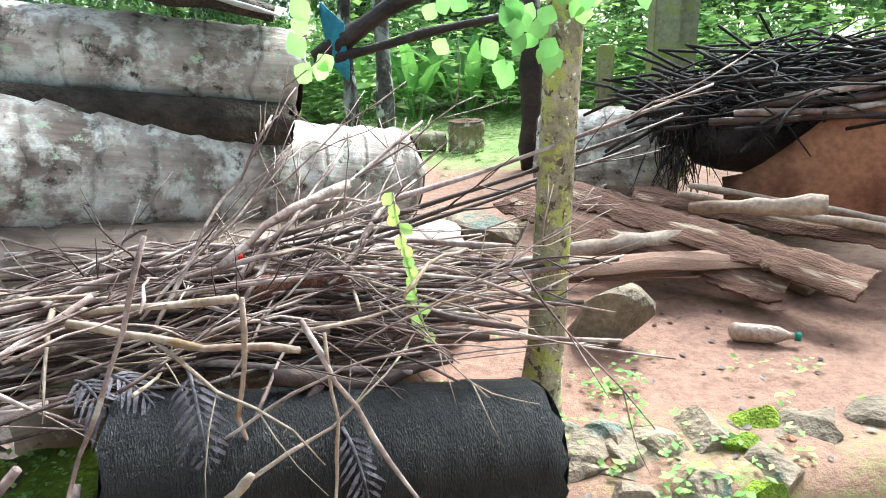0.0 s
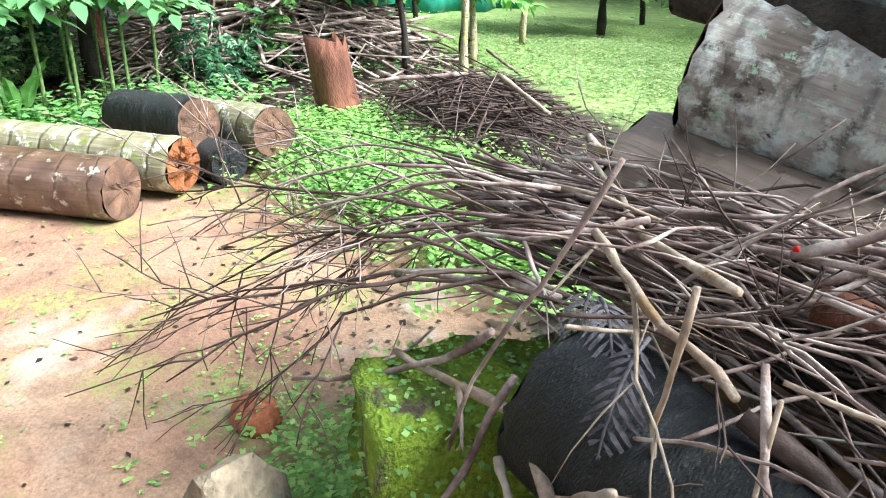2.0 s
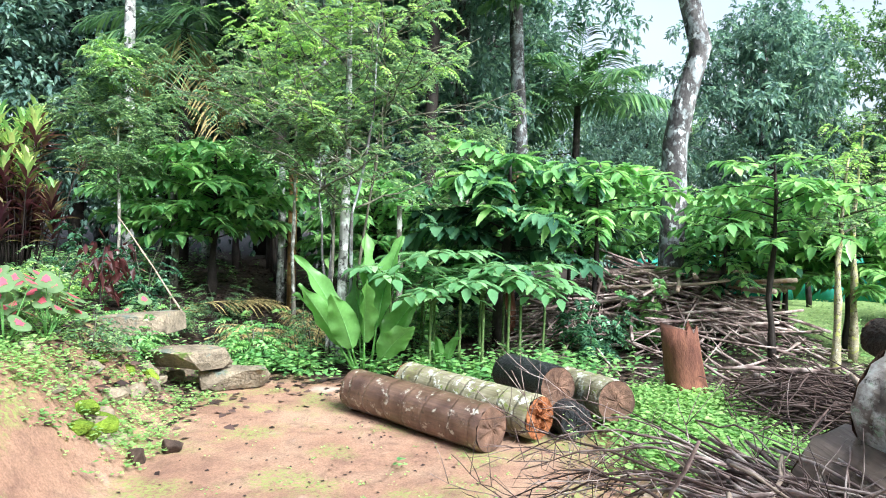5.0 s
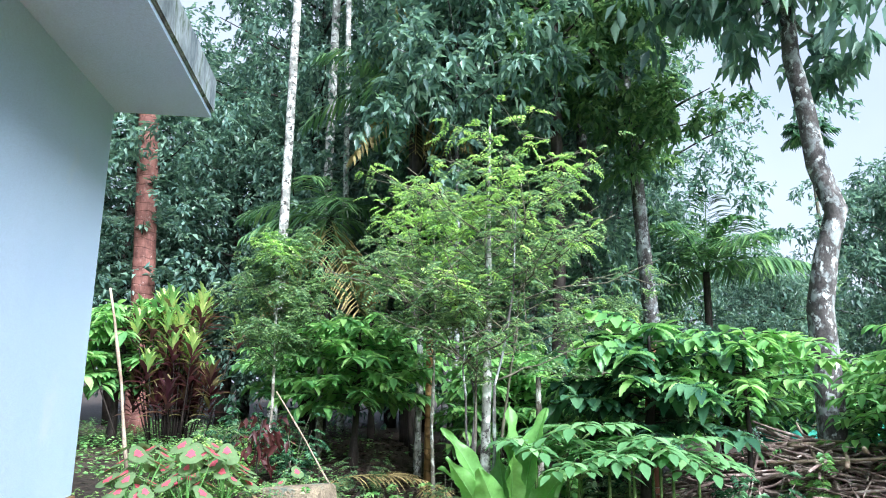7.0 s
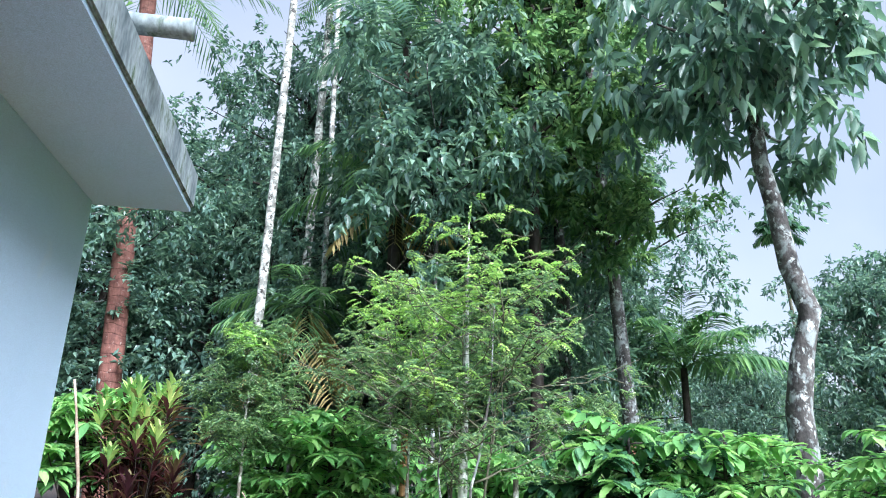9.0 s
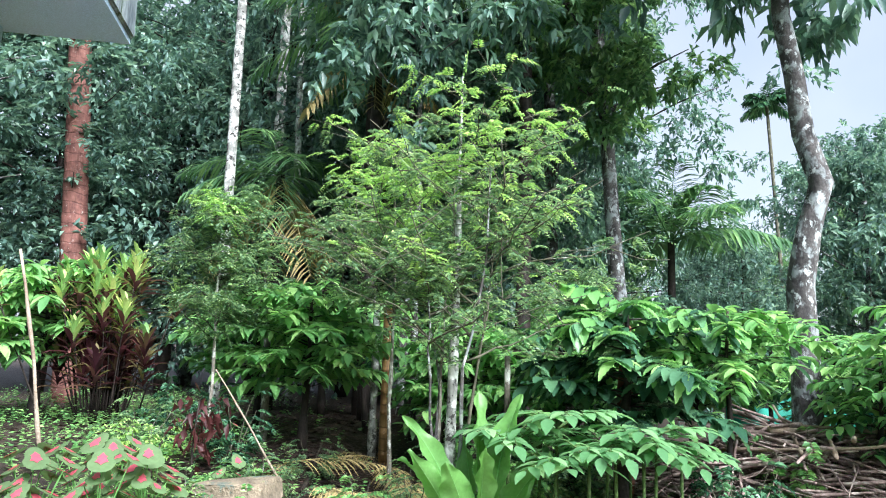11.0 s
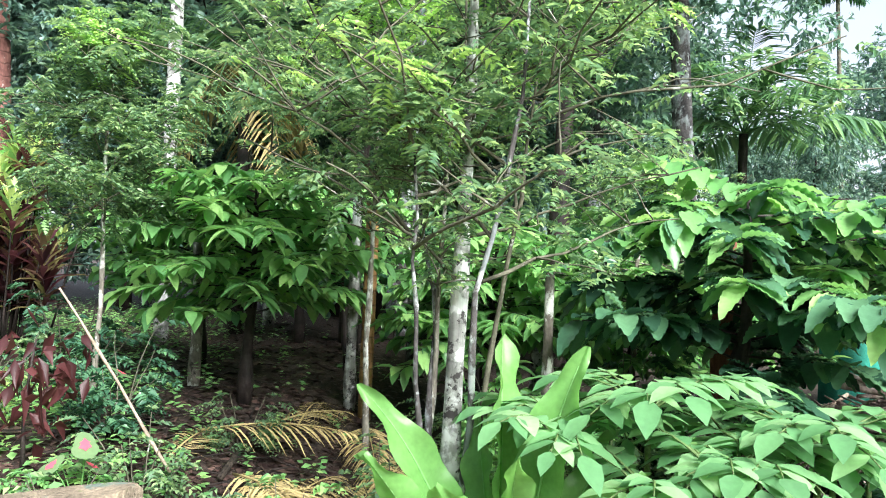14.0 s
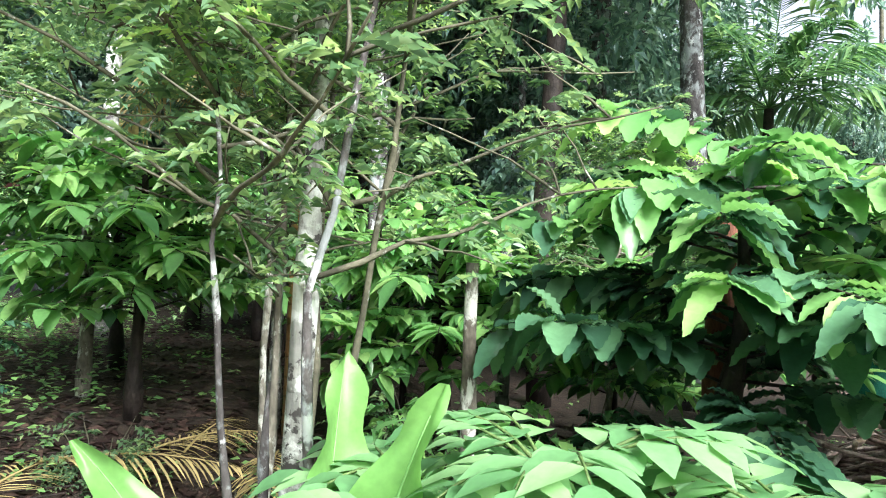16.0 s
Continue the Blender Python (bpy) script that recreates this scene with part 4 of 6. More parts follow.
# ---- terrace: slender tree, retaining stones ----
tr = thing("tree", "slender tree with grey bark and yellow lichen beside the stick pile", "tree")
s = Soup()
s.tube([on(0.18, 1.86, -0.05), (0.185, 1.86, 0.34), (0.20, 1.86, 0.5), (0.215, 1.86, 0.9), (0.235, 1.87, 1.3), (0.25, 1.88, 1.9), (0.2, 1.95, 3.2)],
       [0.072, 0.058, 0.048, 0.044, 0.043, 0.04, 0.03], 16, 0.05)
s.made("trunk", M["bark_moss"], tr)
q = random.Random(6)
s, s2 = Soup(), Soup()
for i in range(44):
    x, y, z = (0.15 if i > 5 else -0.33) + q.gauss(0, 0.09 if i > 5 else 0.025), 1.78 + q.gauss(0, 0.05), (1.32 if i > 5 else 1.27) + q.gauss(0, 0.05)
    s.leaf((x, y, z), Vector((q.uniform(-0.6, 0.6), q.uniform(-0.3, 0.3), -0.8)), Vector((0, -1, 0.3)), q.uniform(0.042, 0.066), q.uniform(0.034, 0.052), 0.2, 0.08, 4, 0.6)
s.made("foliage", M["leaf_heart"], tr, "light green heart-shaped leaves")
vn = thing("vine", "thin hanging vine with bright yellow-green leaves", "vine")
s, s2 = Soup(), Soup()
pts = [(-0.15, 1.5, 1.0), (-0.14, 1.5, 0.92), (-0.12, 1.5, 0.82), (-0.10, 1.5, 0.71)]
s.tube(pts, [0.002] * 4, 4)
for i in range(15):
    t = i / 14
    p = Vector(pts[0]).lerp(Vector(pts[3]), t)
    s2.leaf(p, Vector((q.uniform(-0.8, 0.8), -0.2, -0.7)), Vector((0, -1, 0.2)), 0.032, 0.026, 0.2, 0.05, 3, 0.5)
s.made("stem", M["stick"], vn)
s2.made("foliage", M["leaf_yellow"], vn)
q = random.Random(20)
for i in range(120):
    x = -0.05 + 1.8 * q.random()
    y = 1.30 + 0.12 * x + q.uniform(-0.12, 0.42)
    sz = q.uniform(0.04, 0.13)
    if math.hypot(x - 0.18, y - 1.86) < 0.1:
        continue
    tagged(Soup().rock(on(x, y, -0.015), (sz, sz * q.uniform(0.6, 0.9), sz * q.uniform(0.35, 0.6)), 400 + i, 0.15, 6).made("stone", M["moss_stone"] if i % 12 == 0 else M["stone"] if i % 19 else M["tile"], smooth=False),
           "moss-covered stone in the terrace edge" if i % 12 == 0 else "buff stone set in the terrace edge" if i % 19 else "reddish stone set in the terrace edge", "stone", "terrace stones")
tagged(Soup().rock((0.47, 2.3, 0.37), (0.15, 0.13, 0.13), 501, 0.12, 6).made("stone", M["stone"], smooth=False), "large angular buff stone propping the timber", "stone")
tagged(Soup().rock((0.15, 1.52, 0.36), (0.05, 0.05, 0.1), 502, 0.1, 4).made("stone", M["stick_pale"], smooth=False), "yellowish upright stone beside the black log", "stone")
tagged(Soup().rock((0.15, 3.2, 0.4), (0.22, 0.16, 0.13), 503, 0.12, 6).made("stone", M["stone"], smooth=False), "large mossy grey stone on the terrace", "stone")
tagged(Soup().rock((1.3, 2.65, 0.34), (0.12, 0.1, 0.1), 504, 0.12, 6).made("stone", M["stone"], smooth=False), "angular stone propping the bark planks", "stone")
bt = Soup()
bt.tube([(0.86, 2.27, 0.312), (0.87, 2.27, 0.312), (0.96, 2.245, 0.312), (1.0, 2.235, 0.312), (1.03, 2.225, 0.312), (1.045, 2.22, 0.312)], [0.018, 0.03, 0.03, 0.026, 0.011, 0.011], 16)
b0 = thing("bottle", "cloudy dirty plastic bottle lying on the red soil", "bottle")
bt.made("body", M["bottle"], b0)
Soup().tube([(1.044, 2.22, 0.312), (1.06, 2.215, 0.312)], [0.015, 0.015], 12).made("cap", M["net"], b0, "green cap")


def plank(name, label, a, e, width, thick, mat, seed, ragged=0.02, tilt=0.0):
    """A board along its own x from a to e, with ragged edges and split ends."""
    a, e = Vector(a), Vector(e)
    d = (e - a).normalized()
    side = d.cross(Vector((0, 0, 1))).normalized()
    up = side.cross(d)
    side, up = side * math.cos(tilt) + up * math.sin(tilt), up * math.cos(tilt) - side * math.sin(tilt)
    length, s, nn, nw = (e - a).length, Soup(), 60, 8
    for i in range(nn + 1):
        x = length * i / nn
        wl, wr = (width * 0.5 + ragged * noise.noise(Vector((x * 6, seed + k * 7, 0))) + ragged * 0.5 * noise.noise(Vector((x * 40, seed + k * 9, 2))) for k in (0, 1))
        for j in range(nw + 1):
            y = -wl + (wl + wr) * j / nw
            xx = x + (ragged * 2.2 * noise.noise(Vector((y * 45, seed, i))) if i in (0, nn) else 0)
            lift = 0.014 * noise.noise(Vector((x * 4, seed, 4))) + 0.006 * noise.noise(Vector((x * 5, y * 70, seed)))
            s.v.append((xx, y, lift + 0.02 * (abs(2 * j / nw - 1) ** 2) * -1))
    s.f = [(i * (nw + 1) + j, (i + 1) * (nw + 1) + j, (i + 1) * (nw + 1) + j + 1, i * (nw + 1) + j + 1) for i in range(nn) for j in range(nw)]
    o = s.made(name, mat, smooth=False)
    md = o.modifiers.new("thick", "SOLIDIFY")
    md.thickness, md.offset = thick, -1 if thick < 0.05 else 0
    o.matrix_world = Matrix.Translation(a) @ Matrix((d, -side, up)).transposed().to_4x4()
    return tagged(o, label, "plank")


plank("bark_plank", "long reddish weathered bark plank propped on stones", (0.5, 3.25, 0.57), (1.3, 2.3, 0.46), 0.17, 0.018, M["plank"], 3, 0.04, -0.35)
plank("bark_plank", "long reddish weathered bark plank propped on stones", (0.25, 3.3, 0.53), (1.12, 2.45, 0.40), 0.2, 0.018, M["plank"], 8, 0.04, -0.35)
plank("bark_plank", "short split bark plank on the others", (0.75, 3.1, 0.58), (1.6, 2.5, 0.52), 0.12, 0.02, M["plank"], 11, 0.03, -0.4)
plank("timber", "sawn brown timber lying across stones", (0.36, 2.62, 0.41), (1.12, 2.62, 0.42), 0.03, 0.10, M["timber"], 13, 0.003)
stick((0.42, 2.82, 0.41), (0.9, 2.78, 0.47), 0.035, 0.03, M["stick_pale"], "pale crooked branch beside the timber", 0.03, group="shed wood")
stick((0.85, 2.7, 0.61), (1.25, 2.5, 0.66), 0.02, 0.032, M["stick_pale"], "pale stripped stick with a knobbed end on the planks", 0.01, group="shed wood")
stick((0.95, 3.0, 0.62), (1.7, 2.6, 0.52), 0.012, 0.012, M["stick_pale"], "thin pale stick on the planks", 0.02, group="shed wood")
stick((0.9, 2.95, 0.6), (1.5, 2.55, 0.55), 0.012, 0.018, M["stick_pale"], "yellow-brown stick on the planks", 0.02, group="shed wood")
sh = Soup()
for i in range(13):
    for j in range(9):
        u, w = i / 12, j / 8
        x, y = 1.2 + 0.9 * u, 3.3 - 0.42 * u
        sh.v.append((x, y - 0.05 * math.sin(3 * w), 0.36 + w * (0.22 + 0.42 * rise(u * 1.6)) + 0.015 * noise.noise(Vector((u * 4, w * 4, 0)))))
sh.f = [(i * 9 + j, (i + 1) * 9 + j, (i + 1) * 9 + j + 1, i * 9 + j + 1) for i in range(12) for j in range(8)]
o = sh.made("rusted_sheet", M["sheet"])
o.modifiers.new("thick", "SOLIDIFY").thickness = 0.012
tagged(o, "rust-brown stained sheet leaning under the thatch", "sheet")
dt = thing("thatch_heap", "dark heap of dried palm stalks and charred thatch on the shed", "thatch")
q = random.Random(30)
s, s3 = Soup(), Soup()
for i in range(520):
    u = q.random()
    p = Vector((1.0 + 1.5 * u, 3.5 - 0.3 * u + q.gauss(0, 0.18), 0.88 + 0.25 * rise(u * 2.4) * q.random() + q.gauss(0, 0.05)))
    a = q.gauss(-0.25, 0.6)
    d = Vector((math.cos(a), math.sin(a), q.gauss(0.0, 0.25)))
    s.bough(p - d * q.uniform(0.1, 0.4), p + d * q.uniform(0.1, 0.4), 0.008, 0.003, 0.12, 4, 4, q)
for i in range(160):
    p = Vector((1.03 + q.gauss(0, 0.07), 3.34 + q.gauss(0, 0.05), 0.82 + q.gauss(0, 0.1)))
    s3.bough(p, p + Vector((q.gauss(0, 0.06), q.gauss(0, 0.05), -q.uniform(0.08, 0.28))), 0.004, 0.001, 0.15, 4, 3, q)
s.made("stalks", M["char"], dt)["kind"] = "stuff"
s3.made("fibres", M["char"], dt)["kind"] = "stuff"
core = Soup().rock((1.75, 3.75, 0.85), (0.8, 0.35, 0.3), 77, 0.25, 2)
core.made("core", M["char"], dt)
for i in range(5):
    stick((1.05 + 0.1 * i, 3.1, 0.86 + 0.03 * i), (1.9 + 0.1 * i, 3.0, 0.88 + 0.06 * i), 0.014, 0.01, M["stick"] if i % 2 else M["stick_dark"], "bare pole under the dark thatch", 0.03, group="shed poles")
log("log", "thick grey weathered log beside the shed", (0.50, 3.95, 0.56), (1.12, 3.72, 0.60), 0.25, M["log_grey"], 41, 0.3)
for x, y, w, h in ((1.27, 4.5, 0.15, 2.3), (1.43, 4.62, 0.13, 2.3)):
    c = thing("concrete_post", "square mossy concrete post", "post", on(x, y))
    part("post", box((w, w, h), (0, 0, h / 2), 0.01), M["concrete"], c)
c = thing("grey_post", "short grey concrete post", "post", on(1.05, 5.0))
part("post", box((0.1, 0.1, 0.8), (0, 0, 0.4), 0.01), M["concrete"], c)
for a, e, r, m, lb in ((on(0.57, 4.96), (0.55, 4.96, 1.4), 0.07, "bark_black", "black wooden post"), (on(-0.79, 6.15), (-0.7, 6.15, 2.6), 0.05, "bark_lichen", "thin lichened post"),
                       (on(-0.51, 6.18), (-0.44, 6.18, 2.6), 0.065, "bark_lichen", "dark lichened post"), ((-0.72, 4.15, 1.08), (0.35, 4.2, 1.3), 0.025, "bark_black", "black roof pole"),
                       ((-0.72, 4.18, 1.1), (0.25, 4.3, 1.65), 0.05, "bark_black", "black roof beam"), (on(-1.25, 5.6), (-0.92, 5.5, 1.7), 0.03, "bark_moss", "thin leaning stem")):
    s = Soup()
    s.bough(a, e, r, r * 0.85, 0.02, 8, 12, random.Random(int(r * 1000)))
    tagged(s.made("post", M[m]), lb + " of the open shed", "post")
for i, (x, y, z) in enumerate(((-0.60, 4.15, 1.22),)):
    t = Soup()
    for a in range(7):
        for c in range(7):
            t.v.append((x - 0.06 + 0.02 * a + 0.01 * math.sin(c), y + 0.03 * noise.noise(Vector((a * 0.7, c * 0.5, i))), z - 0.12 + 0.05 * c - 0.02 * a))
    t.f = [(a * 7 + c, a * 7 + c + 1, a * 7 + c + 8, a * 7 + c + 7) for a in range(6) for c in range(6)]
    o = t.made("tarp", M["tarp"])
    o.modifiers.new("thick", "SOLIDIFY").thickness = 0.005
    tagged(o, "crumpled blue tarp scrap tied under the shed roof", "tarp")
log("log", "pale lichened log lying beyond the terrace", (-0.68, 5.66, 0.38), (-0.02, 5.75, 0.36), 0.08, M["log_mossy"], 43)
log("stump", "short mossy stump beyond the terrace", on(0.15, 5.7), (0.15, 5.7, 0.52), 0.14, M["log_mossy"], 45)


# ---- plants ----
def unit(a):
    return a / np.maximum(1e-6, np.linalg.norm(a, axis=-1, keepdims=True))


def foliage(name, P, D, U, L, Wd, mat, parent, droop=0.3, fold=0.15, prof=((0, 0.04), (0.3, 0.9), (0.65, 0.8), (1, 0.02)), kind="", label="", ripple=0.0):
    """Many folded leaves in one mesh: base points P, directions D, up sides U, lengths L and widths Wd."""
    P, D, L, Wd = np.asarray(P, float), unit(np.asarray(D, float)), np.asarray(L, float), np.asarray(Wd, float)
    S = unit(np.cross(D, np.asarray(U, float) + 1e-4))
    U = np.cross(S, D)
    rows = []
    for i, (t, w) in enumerate(prof):
        c = P + D * (L * t)[:, None] + U * (L * ripple * (-1) ** i)[:, None] - np.array([0, 0, 1.0]) * (droop * L * t * t)[:, None]
        h = S * (Wd * 0.5 * w)[:, None]
        e = U * (Wd * fold * w)[:, None]
        rows += [c - h + e, c, c + h + e]
    V = np.stack(rows, 1).reshape(-1, 3)
    k, N = len(prof), len(P)
    q = np.array([f for i in range(k - 1) for f in ((3 * i, 3 * i + 1, 3 * i + 4, 3 * i + 3), (3 * i + 1, 3 * i + 2, 3 * i + 5, 3 * i + 4))])
    Fc = (q[None] + (np.arange(N) * 3 * k)[:, None, None]).reshape(-1, 4)
    me = bpy.data.meshes.new(name)
    me.vertices.add(len(V))
    me.vertices.foreach_set("co", V.ravel())
    me.loops.add(Fc.size)
    me.loops.foreach_set("vertex_index", Fc.ravel())
    me.polygons.add(len(Fc))
    me.polygons.foreach_set("loop_start", np.arange(0, Fc.size, 4))
    me.update(calc_edges=True)
    if not ripple:
        me.shade_smooth()
    me.materials.append(mat)
    ob = new(name, me)
    ob.parent = parent
    if kind:
        ob["kind"] = kind
    if label:
        ob["label"] = label
    return ob


def sprays(name, P, D, L, Wd, mat, parent, droop=0.2, fold=0.3):
    """Many small pointed leaves, each of two triangles folded along the midrib, in one mesh."""
    P, D, L, Wd = np.asarray(P, float), unit(np.asarray(D, float)), np.asarray(L, float)[:, None], np.asarray(Wd, float)[:, None]
    n = len(P)
    S = unit(np.cross(D, np.array([0, 0, 1.0]) + R.normal(0, 0.35, (n, 3))))
    U = np.cross(S, D)
    mid = P + D * L * 0.45
    tip = P + D * L - np.array([0, 0, droop]) * L
    V = np.stack([P, mid - S * Wd * 0.5 + U * Wd * fold, tip, mid + S * Wd * 0.5 + U * Wd * fold], 1).reshape(-1, 3)
    Fc = (np.array([[0, 3, 2], [0, 2, 1]])[None] + (np.arange(n) * 4)[:, None, None]).reshape(-1, 3)
    me = bpy.data.meshes.new(name)
    me.vertices.add(len(V))
    me.vertices.foreach_set("co", V.ravel())
    me.loops.add(Fc.size)
    me.loops.foreach_set("vertex_index", Fc.ravel())
    me.polygons.add(len(Fc))
    me.polygons.foreach_set("loop_start", np.arange(0, Fc.size, 3))
    me.update(calc_edges=True)
    me.materials.append(mat)
    ob = new(name, me)
    ob.parent = parent
    ob["kind"] = "stuff"
    return ob


SMALL = ((0, 0.1), (0.45, 1.0), (1, 0.05))
R = np.random.default_rng(11)


def rnd(n, s=1.0):
    return R.normal(0, s, (n, 3))


def coffee(at, height, radius, arms, seed, light=0.3, leaf=0.16, trunk_mat="bark_black", low=0.45, copy_of=None, trunk_r=0.03):
    q = random.Random(seed)
    t = thing("coffee_bush", "coffee bush with glossy drooping leaves on dark arms", "bush", on(at[0], at[1]))
    s = Soup()
    top = Vector((q.uniform(-0.08, 0.08), q.uniform(-0.08, 0.08), height * 0.93))
    tp = s.bough((0, 0, -0.05), top, trunk_r * 1.3, 0.012, 0.05, 9, 8, q)
    P, D, L, Wd, top_leaf = [], [], [], [], []
    for i in range(arms):
        z = low + (1 - low) * (i + 0.5) / arms
        j = min(7, int(z * 8))
        p0 = tp[j].lerp(tp[j + 1], z * 8 - j)
        a = i * 2.4 + q.uniform(-0.3, 0.3)
        rr = radius * (0.55 + 0.6 * math.sin(math.pi * min(1, (z - low) / (1 - low) * 0.75 + 0.2))) * q.uniform(0.75, 1.1)
        e = p0 + Vector((math.cos(a) * rr, math.sin(a) * rr, q.uniform(-0.1, 0.22) * rr))
        ap = s.bough(p0, e, 0.008, 0.003, 0.05, 8, 4, q, sag=-0.06)
        k = max(4, int(rr / 0.055))
        for b3 in range(k):
            u = 0.2 + 0.8 * b3 / k
            m = min(6, int(u * 7))
            p = ap[m].lerp(ap[m + 1], u * 7 - m)
            d = (ap[m + 1] - ap[m]).normalized()
            sd = d.cross(Vector((0, 0, 1))).normalized()
            for sg in (-1, 1):
                P.append(p)
                D.append(sd * sg * q.uniform(0.6, 1.1) + d * q.uniform(0.2, 0.9) + Vector((0, 0, q.uniform(-0.55, 0.4))) + Vector([q.uniform(-0.35, 0.35) for _ in range(3)]))
                L.append(leaf * q.uniform(0.7, 1.2))
                Wd.append(L[-1] * q.uniform(0.42, 0.56))
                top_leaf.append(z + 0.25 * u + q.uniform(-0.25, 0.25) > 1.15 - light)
    s.made("arm_frame", M[trunk_mat], t)
    P, D, L, Wd, tl = np.array(P), np.array(D), np.array(L), np.array(Wd), np.array(top_leaf)
    U = np.tile([0, 0, 1.0], (len(P), 1))
    if leaf > 0.2:
        pr = [(k / 14, max(0.03, math.sin(math.pi * (k / 14) ** 0.85) ** 0.8)) for k in range(15)]
    else:
        pr = ((0, 0.03), (0.12, 0.45), (0.35, 0.95), (0.65, 0.85), (0.88, 0.35), (1, 0.02)) if leaf > 0.15 else ((0, 0.03), (0.3, 0.9), (0.65, 0.8), (1, 0.02))
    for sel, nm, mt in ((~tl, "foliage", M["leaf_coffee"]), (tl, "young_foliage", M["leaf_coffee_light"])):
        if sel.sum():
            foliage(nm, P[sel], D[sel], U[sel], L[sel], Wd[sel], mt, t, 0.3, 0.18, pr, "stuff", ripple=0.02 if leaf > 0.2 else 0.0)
    return t


def pinnate(P, D, length, pairs, ll, lw, droop=0.5):
    """Leaflets of compound leaves at P along D: base points, directions, ups, lengths, widths."""
    P, D = np.asarray(P, float), unit(np.asarray(D, float))
    S = unit(np.cross(D, [0, 0, 1.0]) + 1e-5)
    U = np.cross(S, D)
    out = [[], [], [], [], []]
    n = len(P)
    for i in range(pairs):
        t = 0.12 + 0.88 * (i + 1) / pairs
        c = P + D * (length * t)[:, None] - np.array([0, 0, 1.0]) * (droop * length * t * t)[:, None]
        for sg in (-1, 1):
            out[0].append(c)
            out[1].append(S * sg + D * 0.45 + rnd(n, 0.12) - np.array([0, 0, 0.15]))
            out[2].append(U + rnd(n, 0.2))
            k = ll * math.sin(math.pi * min(0.9, 0.25 + 0.6 * t)) * R.uniform(0.8, 1.1, n)
            out[3].append(k)
            out[4].append(k * lw)
    return [np.concatenate(o) for o in out]


def fine_tree(at, height, radius, crown_lo, boughs, leaves, seed, trunk_r=0.03, trunk_mat="bark_pale", yellow=0.15, label="slender young tree with fine pinnate leaves", stems=0, top_out=0.15):
    q = random.Random(seed)
    t = thing("tree", label, "tree", on(at[0], at[1]))
    s = Soup()
    tp = s.bough((0, 0, -0.05), (q.uniform(-1, 1) * top_out, q.uniform(-1, 1) * top_out, height), trunk_r, 0.008, 0.008 if stems else 0.02, 12, 10, q)
    s.made("trunk", M[trunk_mat], t)
    trunks = [tp]
    for i in range(stems):
        a = i * 2.4 + 1.1
        o = q.uniform(0.35, 0.75)
        s = Soup()
        trunks.append(s.bough((0.08 * math.cos(a), 0.08 * math.sin(a), -0.05), (o * math.cos(a), o * math.sin(a), height * q.uniform(0.5, 0.8)), trunk_r * q.uniform(0.2, 0.42), 0.005, 0.04, 12, 7, q))
        s.made("trunk", M["bark_twig" if i % 2 else "bark_lichen"], t)
    s = Soup()
    P, D, Y = [], [], []
    for i in range(boughs):
        u = (i + 0.3) / boughs
        src = trunks[i % len(trunks)]
        z = min(0.98, (crown_lo + (1 - crown_lo) * u) * height / src[-1].z)
        j = min(10, int(z * 11))
        p0 = src[j].lerp(src[j + 1], z * 11 - j)
        a = i * 2.4 + q.uniform(-0.4, 0.4)
        rr = radius * (0.45 + 0.6 * math.sin(math.pi * min(1, 0.25 + 0.75 * u))) * q.uniform(0.6, 1.15)
        e = p0 + Vector((math.cos(a) * rr, math.sin(a) * rr, rr * q.uniform(0.15, 0.8)))
        ap = s.bough(p0, e, trunk_r * (0.17 if stems else 0.3) * (1.1 - u), 0.003, 0.09, 9, 5, q)
        for _ in range(4):
            m = q.randrange(2, 8)
            e2 = ap[m] + Vector((q.uniform(-1, 1), q.uniform(-1, 1), q.uniform(-0.3, 0.8))) * rr * 0.45
            a2 = s.bough(ap[m], e2, 0.005, 0.002, 0.1, 6, 4, q)
            ap += a2[2:]
        young = u + q.uniform(-0.35, 0.35) > 1.05 - yellow
        for _ in range(leaves):
            p = ap[q.randrange(3, len(ap))] + Vector([q.uniform(-0.06, 0.06) for _ in range(3)])
            P.append(p)
            D.append(Vector((q.uniform(-1, 1), q.uniform(-1, 1), q.uniform(-0.3, 0.6))))
            Y.append(young and q.random() < 0.8)
    s.made("bough_frame", M["bark_black" if trunk_mat == "bark_black" else "bark_twig"], t)
    P, D, Y = np.array(P), np.array(D), np.array(Y)
    for sel, nm, mt in ((~Y, "foliage", M["leaf_fine"]), (Y, "young_foliage", M["leaf_yellow"])):
        if sel.sum():
            o = pinnate(P[sel], D[sel], R.uniform(0.14, 0.26, sel.sum()), 8, 0.062, 0.4)
            sprays(nm, o[0], o[1], o[3], o[4], mt, t)
    return t


